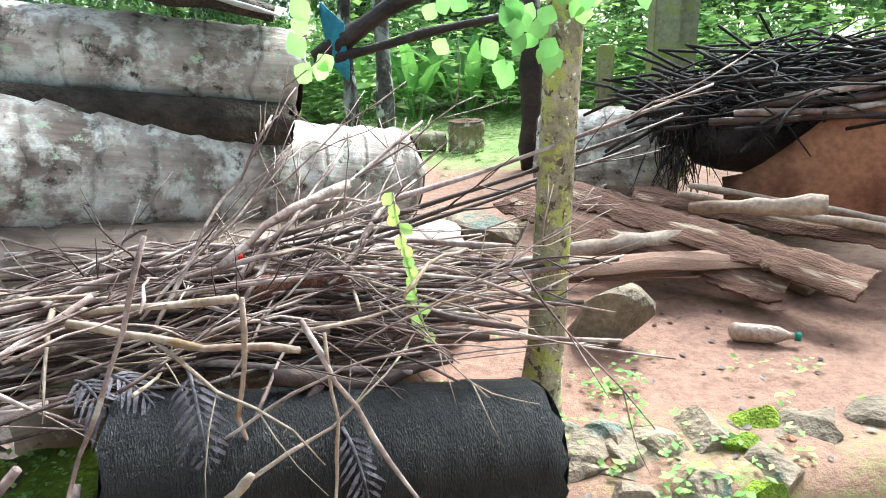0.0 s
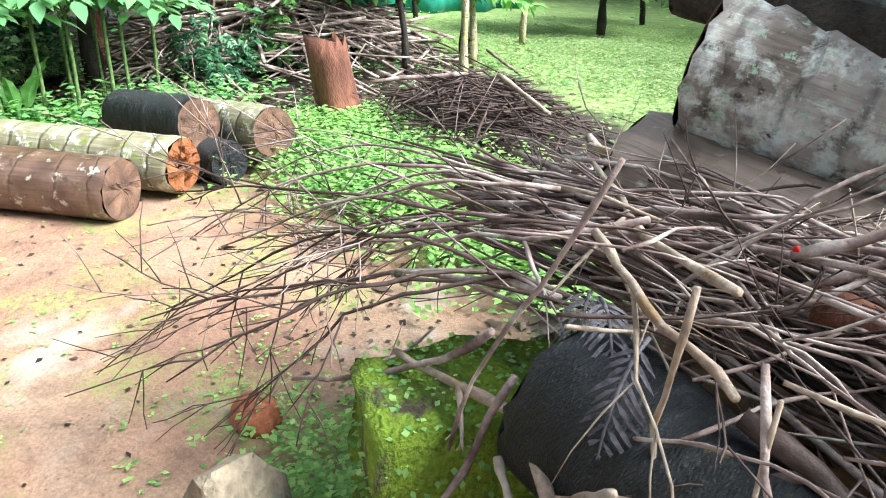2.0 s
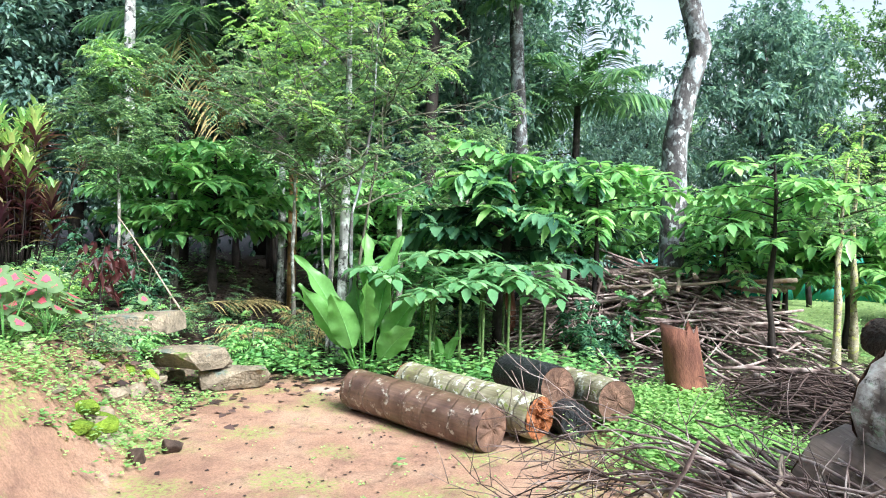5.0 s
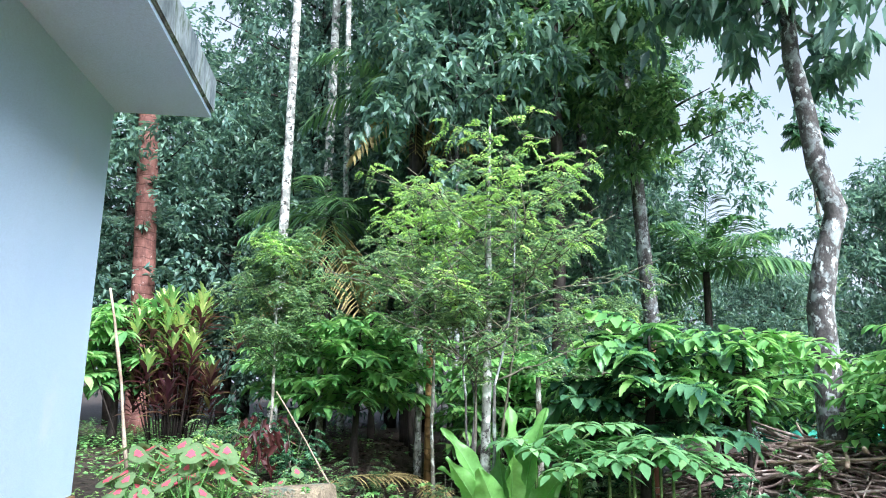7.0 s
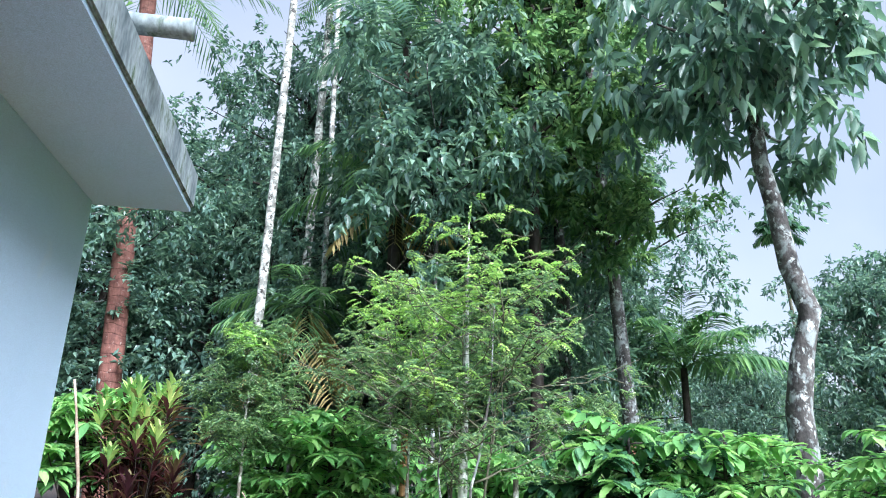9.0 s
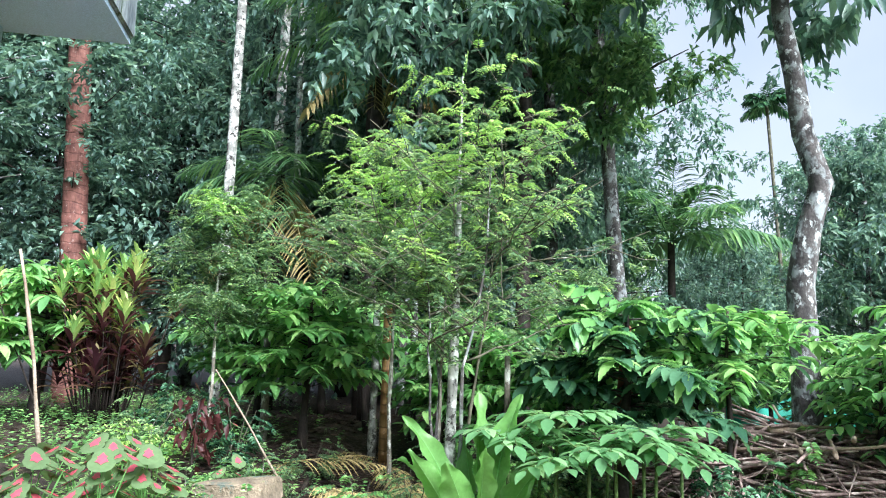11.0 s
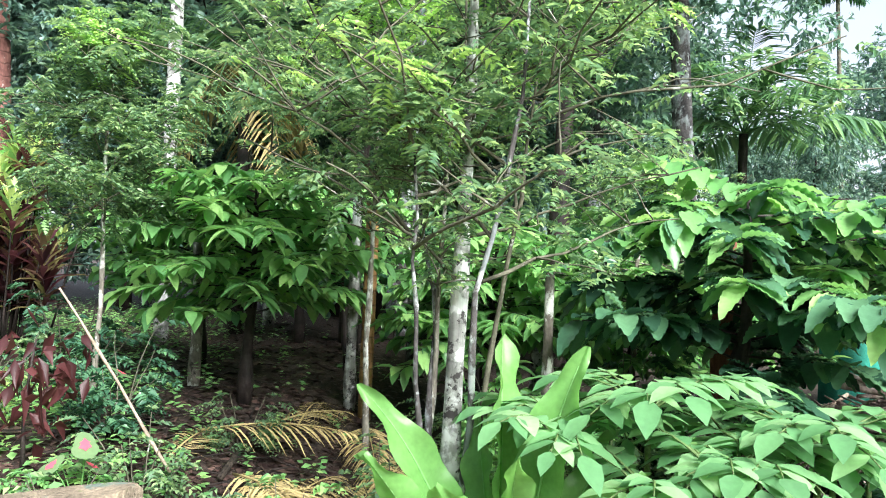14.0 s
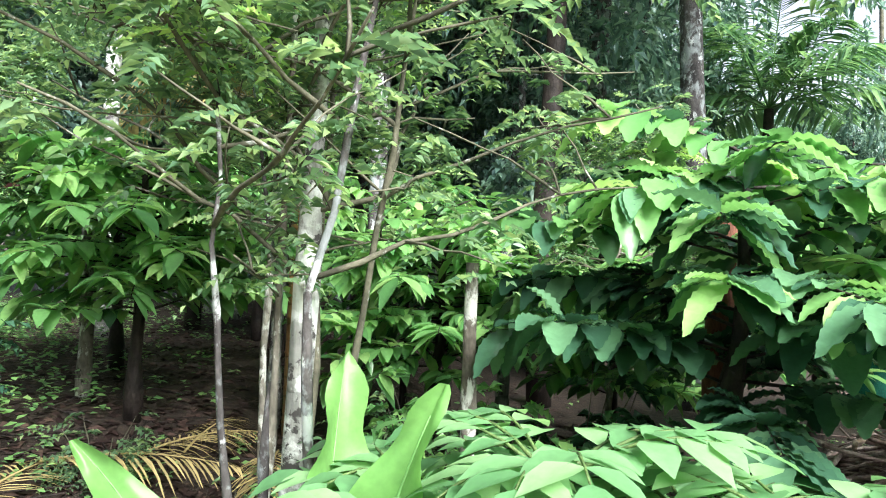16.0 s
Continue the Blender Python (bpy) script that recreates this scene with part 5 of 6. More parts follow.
def canopy_tree(name, label, at, height, trunk_r, crown_r, crown_lo, seed, leafmat, trunkmat, leaf=0.16, boughs=14, per=260, lean=(0, 0), squash=0.8, path=None, hang=0.3):
    """A tall tree: tapered trunk, limbs, and clumps of small leaves with gaps between them."""
    q = random.Random(seed)
    t = thing(name, label, "tree", on(at[0], at[1]))
    s = Soup()
    top = Vector((lean[0], lean[1], height))
    if path:
        tp = [Vector((0, 0, -0.1))] + [Vector(p) for p in path]
        s.tube(tp, [trunk_r * (1.25 - 0.7 * i / (len(tp) - 1)) for i in range(len(tp))], 14, 0.04, rng=q)
    else:
        tp = s.bough((0, 0, -0.1), top, trunk_r * 1.15, trunk_r * 0.4, 0.012, 10, 12, q)
    s.made("trunk", M[trunkmat], t)
    s = Soup()
    P, D = [], []
    for i in range(boughs):
        u = (i + 0.5) / boughs
        z = crown_lo + (1 - crown_lo) * u * 0.98
        f = z * (len(tp) - 1)
        j = min(len(tp) - 2, int(f))
        p0 = tp[j].lerp(tp[j + 1], f - j)
        a = i * 2.4 + q.uniform(-0.5, 0.5)
        rr = crown_r * (0.45 + 0.75 * math.sin(math.pi * min(1, 0.15 + 0.8 * u))) * q.uniform(0.6, 1.15)
        e = p0 + Vector((math.cos(a) * rr, math.sin(a) * rr, rr * q.uniform(0.15, 0.9) * squash))
        ap = s.bough(p0, e, trunk_r * 0.28, 0.01, 0.08, 7, 5, q)
        for _ in range(6):
            c = ap[q.randrange(2, 7)] + Vector((q.gauss(0, 0.26), q.gauss(0, 0.26), q.gauss(0, 0.2))) * crown_r
            sz = crown_r * q.uniform(0.2, 0.34)
            k = per // 6
            w = max(4, k // 14)
            way = unit(R.normal(0, 1, (w, 3)) + np.array([0, 0, 0.35 - hang]))
            pick = R.integers(0, w, k)
            u = R.uniform(0.15, 1.0, (k, 1)) ** 0.8
            P.append(np.array(c) + way[pick] * u * sz * R.uniform(0.7, 1.2, (w, 1))[pick] - np.array([0, 0, 0.3 * sz]) * u * u + R.normal(0, 0.22 * leaf, (k, 3)))
            D.append(way[pick] * 0.7 + R.normal(0, 0.6, (k, 3)))
    s.made("bough_frame", M[trunkmat], t)
    P, D = np.concatenate(P), np.concatenate(D)
    n = len(P)
    L = leaf * R.uniform(0.6, 1.25, n)
    sprays("crown", P, D - np.array([0, 0, hang]), L, L * 0.46, M[leafmat], t)
    return t


def palm(name, label, at, height, trunk_r, fronds, length, seed, trunkmat="palm_white", lean=(0, 0), leaflets=26, ll=0.5, droop=0.9, dead=0, rise0=0.9, leafmat="leaf_palm", lw=0.035):
    q = random.Random(seed)
    t = thing(name, label, "palm", on(at[0], at[1]))
    s = Soup()
    n = max(8, int(height * 3))
    pts = [(lean[0] * (i / n) ** 1.3, lean[1] * (i / n) ** 1.3, -0.1 + (height + 0.1) * i / n) for i in range(n + 1)]
    s.tube(pts, [trunk_r * (1.12 - 0.3 * i / n) * (1 + 0.04 * (i % 2)) for i in range(n + 1)], 14, 0.02, rng=q)
    s.made("trunk", M[trunkmat], t)
    c = Vector(pts[-1])
    for i in range(fronds + dead):
        isdead = i >= fronds
        a = i * 2.4 + q.uniform(-0.3, 0.3)
        el = -0.9 if isdead else rise0 - 1.3 * (i / max(1, fronds)) + q.uniform(-0.1, 0.1)
        d = Vector((math.cos(a) * math.cos(el), math.sin(a) * math.cos(el), math.sin(el)))
        L0 = length * q.uniform(0.85, 1.1)
        dr = droop * (0.3 if isdead else 1)
        s1 = Soup()
        fp = [c + d * (L0 * u) - Vector((0, 0, dr * L0 * u * u * 0.6)) for u in (k / 9 for k in range(10))]
        s1.tube(fp, [0.016 * (1.05 - u / 10) for u in range(10)], 4)
        P, D, Ls = [], [], []
        for k in range(leaflets):
            u = 0.1 + 0.9 * k / leaflets
            j = min(8, int(u * 9))
            p = fp[j].lerp(fp[j + 1], u * 9 - j)
            dd = (fp[j + 1] - fp[j]).normalized()
            sd = dd.cross(Vector((0, 0, 1))).normalized()
            for sg in (-1, 1):
                P.append(p)
                D.append(sd * sg * q.uniform(0.8, 1.0) + dd * 0.7 + Vector((0, 0, q.uniform(-0.35, 0.25))))
                Ls.append(ll * math.sin(math.pi * min(0.93, 0.25 + 0.65 * u)) * q.uniform(0.85, 1.1))
        fr = s1.made("frond", M["leaf_dry" if isdead else leafmat], t)
        Ls = np.array(Ls)
        foliage("leafage", P, D, np.tile([0, 0, 1.0], (len(P), 1)), Ls, np.full(len(P), lw), M["leaf_dry" if isdead else leafmat], fr, 0.4, 0.15, ((0, 0.3), (0.5, 1.0), (1, 0.05)), "stuff")
    return t


# broad-leaved turmeric clumps
def turmeric(at, blades, seed, scale=1.0, ways=None):
    q = random.Random(seed)
    t = thing("turmeric_plant", "clump of broad upright bright green turmeric leaves", "plant", on(*at), group="turmeric plants")
    for i in range(blades):
        a, el, ln = ways[i] if ways else (math.degrees(i * 2.4 + q.uniform(-0.3, 0.3)), q.uniform(62, 84), q.uniform(0.75, 1.15))
        a, el, ln = radians(a), radians(el), ln * scale
        d = Vector((math.cos(a) * math.cos(el), math.sin(a) * math.cos(el), math.sin(el)))
        out = Vector((math.cos(a), math.sin(a), 0))
        s = Soup()
        base = Vector((0.05 * math.cos(a), 0.05 * math.sin(a), 0))
        stalk = [base + d * ln * 0.36 * k / 4 for k in range(5)]
        side = d.cross(Vector((0, 0, 1))).normalized()
        side = (side + d.cross(side) * (q.choice((-1, 1)) * q.uniform(0.9, 1.6) if ways else q.uniform(-0.7, 0.7))).normalized()
        up = side.cross(d)
        nn, wd = 34, 0.215 * scale * q.uniform(0.85, 1.15)
        o, ridge = len(s.v), []
        curl = q.uniform(0.05, 0.13) if ways else q.uniform(0.12, 0.3)
        for k in range(nn + 1):
            u = k / nn
            w = wd * 0.5 * (math.sin(math.pi * (0.03 + 0.95 * u) ** 0.85) ** 0.75) * (1 - 0.35 * u)
            c = stalk[-1] + d * (ln * 0.66 * u) + out * (curl * ln * u * u) - Vector((0, 0, curl * 0.55 * ln * u ** 3))
            ridge.append(c)
            for m in (-1, -0.66, -0.33, -0.06, 0.06, 0.33, 0.66, 1):
                wave = 0.10 * wd * math.sin(k * 0.55 + 3 * (m > 0) + i) * abs(m) ** 3
                s.v.append(tuple(c + side * (w * m) + up * (w * 0.42 * abs(m) ** 1.3 + wave * min(1, 4 * u) - (0.006 if abs(m) < 0.1 else 0) + 0.0016 * (-1) ** k)))
        for k in range(nn):
            for m in range(7):
                p = o + 8 * k + m
                s.f.append((p, p + 1, p + 9, p + 8))
        leaf = s.made("leaf", M["leaf_big"], t)
        s = Soup()
        s.tube([p - up * 0.004 for p in ridge[:-3:3]], [0.006 * scale * (1 - 0.08 * k) for k in range(len(ridge[:-3:3]))], 5)
        s.made("midrib", M["leaf_heart"], leaf)
        s = Soup()
        s.tube(stalk, [0.016, 0.014, 0.012, 0.009, 0.007], 7)
        s.made("stalk", M["leaf_big"], t)
    return t


turmeric((-5.01, -1.1), 11, 3, 1.28, ((-68, 70, 0.98), (-50, 60, 0.8), (-95, 55, 0.75), (112, 83, 1.06), (95, 66, 0.75), (140, 60, 0.75), (20, 76, 0.8), (-20, 68, 0.7), (200, 80, 1.1), (-150, 62, 0.8), (60, 50, 0.6)))
turmeric((-5.28, -0.42), 4, 8, 0.55)
for i, (x, y) in enumerate(((-0.3, 7.8), (0.25, 8.0), (-0.9, 8.3), (0.7, 8.6))):
    turmeric((x, y), 7, 20 + i, 0.95)


# yam plants: a stalk with a flat umbrella of leaflets
def yam(at, h, rad, seed):
    q = random.Random(seed)
    t = thing("yam_plant", "yam plant with a flat umbrella of pale green leaflets", "plant", on(*at), group="yam plants")
    s = Soup()
    s.bough((0, 0, -0.03), (0, 0, h), 0.016, 0.011, 0.02, 6, 8, q)
    P, D, L = [], [], []
    for i in range(3):
        for fork in (-0.35, 0.35, 0.0):
            a = i * 2.09 + fork + q.uniform(-0.1, 0.1)
            e = Vector((math.cos(a) * rad, math.sin(a) * rad, h + 0.10 + q.uniform(-0.05, 0.08)))
            ap = s.bough((0, 0, h), e, 0.007, 0.003, 0.03, 7, 5, q, sag=-0.07)
            for k in range(7):
                p = ap[k] if k < 6 else ap[6]
                d = (ap[min(6, k + 1)] - ap[max(0, k - 1)]).normalized()
                sd = d.cross(Vector((0, 0, 1)))
                for sg in ((-1, 1) if k < 6 else (0,)):
                    if k < 2:
                        continue
                    P.append(p)
                    D.append(sd * sg + d * (0.6 if sg else 1) + Vector((0, 0, q.uniform(-0.12, 0.12))))
                    L.append(rad * 0.36 * q.uniform(0.75, 1.15))
    s.made("stalk", M["yam_stalk"], t)
    L = np.array(L)
    foliage("leafage", P, D + R.normal(0, 0.12, (len(P), 3)), np.tile([0, 0, 1.0], (len(P), 1)), L, L * 0.58, M["leaf_yam"], t, 0.3, 0.1, ((0, 0.05), (0.15, 0.55), (0.4, 1.0), (0.7, 0.75), (1, 0.02)), "stuff")


for i, (x, y, h, r) in enumerate(((-5.4, -0.55, 1.0, 0.5), (-5.15, -0.9, 0.86, 0.42), (-5.75, -0.15, 0.8, 0.5), (-5.5, 0.15, 0.9, 0.48), (-6.0, 0.45, 0.7, 0.42), (-5.8, -0.75, 0.78, 0.42), (-5.2, -0.25, 0.8, 0.4), (-6.3, 0.0, 0.7, 0.42), (-5.1, -0.5, 0.7, 0.42), (-5.25, -0.05, 0.78, 0.42), (-5.7, 0.25, 0.8, 0.45), (-5.45, -1.0, 0.85, 0.38))):
    yam((x, y), h, r, 40 + i)

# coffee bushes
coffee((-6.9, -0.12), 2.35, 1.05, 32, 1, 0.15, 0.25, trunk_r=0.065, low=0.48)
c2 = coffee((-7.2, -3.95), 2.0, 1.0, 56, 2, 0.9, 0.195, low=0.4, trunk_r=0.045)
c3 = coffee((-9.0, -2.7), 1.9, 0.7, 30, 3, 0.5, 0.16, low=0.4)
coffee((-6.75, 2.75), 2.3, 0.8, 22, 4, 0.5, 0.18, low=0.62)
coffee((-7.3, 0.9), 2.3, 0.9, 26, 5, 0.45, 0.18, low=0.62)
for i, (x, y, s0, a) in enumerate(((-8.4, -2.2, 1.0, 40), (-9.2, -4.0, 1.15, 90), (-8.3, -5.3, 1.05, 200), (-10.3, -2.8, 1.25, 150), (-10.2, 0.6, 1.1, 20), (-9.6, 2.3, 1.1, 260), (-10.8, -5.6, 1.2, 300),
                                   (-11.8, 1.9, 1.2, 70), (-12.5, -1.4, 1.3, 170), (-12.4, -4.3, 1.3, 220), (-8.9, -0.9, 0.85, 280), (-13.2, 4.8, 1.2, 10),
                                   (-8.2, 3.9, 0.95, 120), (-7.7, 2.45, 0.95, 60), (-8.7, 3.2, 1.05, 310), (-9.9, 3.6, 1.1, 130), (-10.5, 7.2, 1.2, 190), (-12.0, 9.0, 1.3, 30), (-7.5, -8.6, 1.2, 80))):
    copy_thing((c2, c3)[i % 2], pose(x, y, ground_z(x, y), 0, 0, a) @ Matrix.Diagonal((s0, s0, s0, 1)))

# fine-leaved trees
fine_tree((-5.58, -1.54), 4.3, 1.4, 0.36, 66, 21, 1, 0.058, "palm_white", yellow=0.25, stems=5, top_out=0.03)
fine_tree((-5.65, -1.72), 2.6, 0.5, 0.55, 10, 10, 2, 0.018)
fine_tree((-6.2, -4.6), 2.9, 0.7, 0.42, 34, 36, 3, 0.02, yellow=0.1)
fine_tree((-7.0, -2.7), 3.7, 1.0, 0.5, 34, 34, 4, 0.025, yellow=0.5)
fine_tree((-8.6, -0.9), 2.7, 0.8, 0.45, 26, 26, 5, 0.03, yellow=0.1)

# bamboo post and pale stem
s = Soup()
pts = [(-8.1, -3.25, -0.05)]
rad = [0.064]
for k in range(1, 9):
    z = 0.27 * k
    pts += [(-8.1, -3.25, z - 0.012), (-8.1, -3.25, z), (-8.1, -3.25, z + 0.012)]
    rad += [0.062, 0.07, 0.062]
s.tube(pts, rad, 18)
tagged(s.made("bamboo_post", M["bamboo"]), "cut yellow-brown bamboo post with ringed nodes", "post")
for i, (x, y, r, h, m) in enumerate(((-8.12, -3.42, 0.05, 2.0, "palm_white"), (-6.6, -1.25, 0.035, 1.6, "bark_pale"), (-9.3, -1.9, 0.06, 1.7, "palm_white"), (-7.35, -4.6, 0.05, 1.3, "bark_pale"))):
    s = Soup()
    s.bough(on(x, y, -0.05), on(x + 0.03, y, h), r, r * 0.85, 0.01, 8, 14, random.Random(i))
    tagged(s.made("cut_stem", M[m]), "pale lichened cut stem standing among the plants", "stem")
for a, e, r in (((-5.36, -3.14, 0.38), (-5.1, -3.75, 1.4), 0.009), ((-4.42, -5.04, 0.5), (-4.16, -5.27, 2.45), 0.018)):
    s = Soup()
    s.bough(a, e, r, r * 0.7, 0.015, 7, 8, random.Random(3))
    tagged(s.made("stake", M["stick_pale"]), "thin bamboo stake leaning in the shrubs", "stake")

# tall trunks
# leaf_dark on the crooked tree puts the shade of its backlit crown into the colour
canopy_tree("tree", "tall crooked tree with white-lichened bark and long drooping leaves", (-9.03, 2.03), 9.5, 0.155, 1.7, 0.78, 1, "leaf_dark", "bark_lichen", 0.3, 18, 240,
            path=((0, -0.12, 0.4), (0, -0.11, 1.45), (0, -0.13, 2.6), (0, -0.01, 3.28), (0.02, 0.15, 3.88), (0, -0.03, 4.54), (0, -0.11, 5.36), (0, -0.23, 6.15), (0, -0.24, 7.0), (0, -0.25, 7.9), (0, -0.23, 9.5)), hang=0.9)
canopy_tree("tree", "tall thin dark trunk patched with white lichen", (-12.02, -0.57), 14, 0.14, 1.5, 0.56, 2, "leaf_canopy", "bark_lichen", 0.19, 26, 560,
            path=((0, 0.25, 0.2), (0, 0.2, 0.7), (0, 0, 3.0), (0, -0.08, 4.2), (0.02, -0.16, 5.6), (0.03, -0.29, 7.1), (0.05, -0.42, 9.2), (0.06, -0.5, 12.0), (0.06, -0.55, 14.0)))
palm("areca_palm", "slender straight palm with a white-lichened trunk", (-9.75, -7.1), 15, 0.085, 8, 1.6, 1)
palm("areca_palm", "slender straight palm with a white-lichened trunk", (-13.0, -8.2), 15, 0.11, 8, 1.6, 2)
palm("areca_palm", "slender straight palm with a white-lichened trunk", (-12.4, -7.2), 14, 0.07, 8, 1.6, 3, lean=(0.2, -0.3))
palm("areca_palm", "slender straight palm with a white-lichened trunk", (-11.6, -4.4), 13, 0.09, 8, 1.6, 9, "bark_lichen")
palm("coconut_palm", "tall coconut palm with a red-brown ringed trunk", (-10.25, -10.85), 13, 0.22, 12, 3.6, 4, "palm_red", lean=(0.5, -0.6), ll=0.8)
palm("areca_palm", "palm with hanging leaves and a black trunk", (-11.3, -5.05), 7.6, 0.16, 16, 2.3, 5, "bark_black", lw=0.06, ll=0.75, dead=4, rise0=0.9)
palm("areca_palm", "tall palm with long dark drooping fronds", (-10.4, -4.6), 9.8, 0.1, 14, 2.5, 12, "bark_black", ll=0.75, lw=0.06, droop=0.8, rise0=1.1, leafmat="leaf_dark", dead=2)
palm("areca_palm", "young palm with arching green fronds", (-15.4, 0.33), 4.1, 0.09, 13, 2.9, 6, "bark_black", ll=0.85, rise0=1.45, droop=0.75, lw=0.07, leaflets=40)
palm("areca_palm", "young palm with yellow-green hanging fronds", (-11.1, -6.9), 4.5, 0.10, 9, 2.1, 7, "bark_black", lw=0.055, ll=0.75, dead=4)
palm("areca_palm", "very tall lone palm standing far off against the sky", (-32.0, 4.8), 12.8, 0.08, 16, 1.15, 8, lean=(0.0, -0.5), droop=0.45, ll=0.6, leafmat="leaf_coffee", lw=0.09, trunkmat="bark_twig")
for i, (x, y, r, h) in enumerate(((-11.0, -2.0, 0.12, 12), (-13.2, -1.9, 0.14, 13), (-14.2, -6.0, 0.15, 14), (-9.8, -3.5, 0.05, 9))):
    canopy_tree("tree", "tall dark-trunked forest tree", (x, y), h, r, 1.7, 0.58, 30 + i, "leaf_dark" if i % 2 else "leaf_canopy", "bark_lichen" if i % 2 else "bark_black", 0.2, 18, 560)

for i, (x, y, h) in enumerate(((-7.5, 3.75, 2.6), (-6.6, 3.3, 2.2), (-9.3, 5.2, 2.8))):
    fine_tree((x, y), h, 0.6, 0.6, 10, 9, 70 + i, 0.045, "bark_moss", 0.3, "thin mossy-barked small tree with sparse leaves")
s = Soup()
s.bough(on(-7.93, -0.17, -0.05), on(-7.9, -0.15, 2.1), 0.085, 0.07, 0.01, 8, 14, random.Random(8))
tagged(s.made("cut_stem", M["bark_red"]), "bare red-brown trunk standing among the coffee", "stem")
# wall of forest
base = [canopy_tree("tree", "dense dark green forest tree", (-14.5, -9.5), 13, 0.14, 3.2, 0.12, 50, "leaf_dark", "bark_black", 0.19, 30, 1000, squash=0.4),
        canopy_tree("tree", "dense dark green forest tree", (-17, -5.5), 14, 0.16, 3.4, 0.10, 51, "leaf_dark", "bark_lichen", 0.2, 30, 1000, squash=0.4),
        canopy_tree("tree", "dense mid-green forest tree", (-19.5, -4.2), 11, 0.14, 3.2, 0.08, 52, "leaf_canopy", "bark_lichen", 0.2, 30, 1000, squash=0.4)]
q = random.Random(9)
for i, (x, y, s0) in enumerate(((-12.0, -13.5, 1.0), (-16.5, -13.0, 1.1), (-19.5, -9.0, 1.15), (-8.5, -15.0, 1.0), (-21.5, -4.2, 1.0), (-14.2, -3.4, 0.75), (-4.5, -16.5, 1.0), (-20.5, -14.5, 1.2), (-15.2, -7.4, 0.95),
                                (-24.0, -7.0, 1.2), (-12.6, -17.0, 1.1), (-16.0, -1.9, 0.8), (-13.1, -11.0, 0.9))):
    copy_thing(base[i % 2], pose(x, y, ground_z(x, y), 0, 0, q.uniform(0, 360)) @ Matrix.Diagonal((s0, s0, s0 * (0.76 if y < -6 else 1.0), 1)))
# (11, 2), (9, -5) and (3, -12): unseen trees added to close the surroundings for reflections
for i, (x, y, s0) in enumerate(((-24, 1.5, 0.45), (-27, 5.0, 0.38), (-29, 9.0, 0.42), (-30, 1.2, 0.5), (-26, 12.5, 0.9), (-21, 12.0, 0.85), (-23, 9.5, 0.42), (-17, 14.5, 0.8), (-13.5, 16.0, 0.8), (-9.5, 14.5, 0.7), (-5.5, 16.0, 0.75),
                                (-1.5, 14.5, 0.7), (2.5, 15.0, 0.75), (6.5, 13.0, 0.8), (-19.5, 17, 1.0), (9.5, 8.5, 0.9), (11, 2.0, 1.0), (9, -5, 1.0), (3, -12, 1.0), (-36, 4.0, 0.6), (-38, 10.0, 0.8), (-34, -2.0, 0.8), (-20.5, 2.2, 0.38),
                                (-3.5, 11.5, 0.38), (0.6, 11.0, 0.36), (3.6, 10.5, 0.4), (-7.0, 12.0, 0.4))):
    copy_thing(base[0 if i in (0, 1, 2, 3, 22) else 2], pose(x, y, ground_z(x, y), 0, 0, q.uniform(0, 360)) @ Matrix.Diagonal((s0 * 1.1, s0 * 1.1, s0, 1)))

canopy_tree("tree", "lone far tree with a dense rounded crown on a bare trunk", (-43, 9.5), 13.5, 0.16, 3.2, 0.55, 61, "leaf_dark", "bark_lichen", 0.3, 20, 700, squash=0.5)
canopy_tree("tree", "broad dense tree at the edge of the clearing", (-22, 5.6), 7.0, 0.14, 2.2, 0.2, 62, "leaf_dark", "bark_lichen", 0.2, 24, 700, squash=0.5)

def shrublet(at, height, radius, stems, seed, mat, leaf=0.05, label="small fern-leaved shrub on the dark forest floor"):
    """A low shrub: thin stems from one foot, each with compound leaves."""
    q = random.Random(seed)
    t = thing("shrub", label, "shrub", on(*at))
    s = Soup()
    P, D = [], []
    for i in range(stems):
        a = i * 2.4 + q.uniform(-0.4, 0.4)
        rr = radius * q.uniform(0.4, 1.1)
        sp = s.bough((0.02 * math.cos(a), 0.02 * math.sin(a), -0.02), (rr * math.cos(a), rr * math.sin(a), height * q.uniform(0.5, 1.1)), 0.007, 0.002, 0.06, 7, 5, q)
        for k in range(8):
            P.append(sp[2 + k % 5])
            D.append(Vector((math.cos(a) + q.uniform(-1, 1), math.sin(a) + q.uniform(-1, 1), q.uniform(-0.1, 0.6))))
    s.made("stem_frame", M["bark_twig"], t)
    P, D = np.array(P), np.array(D)
    o = pinnate(P, D, R.uniform(0.14, 0.26, len(P)), 7, leaf, 0.5)
    sprays("foliage", o[0], o[1], o[3], o[4], mat, t)
    return t


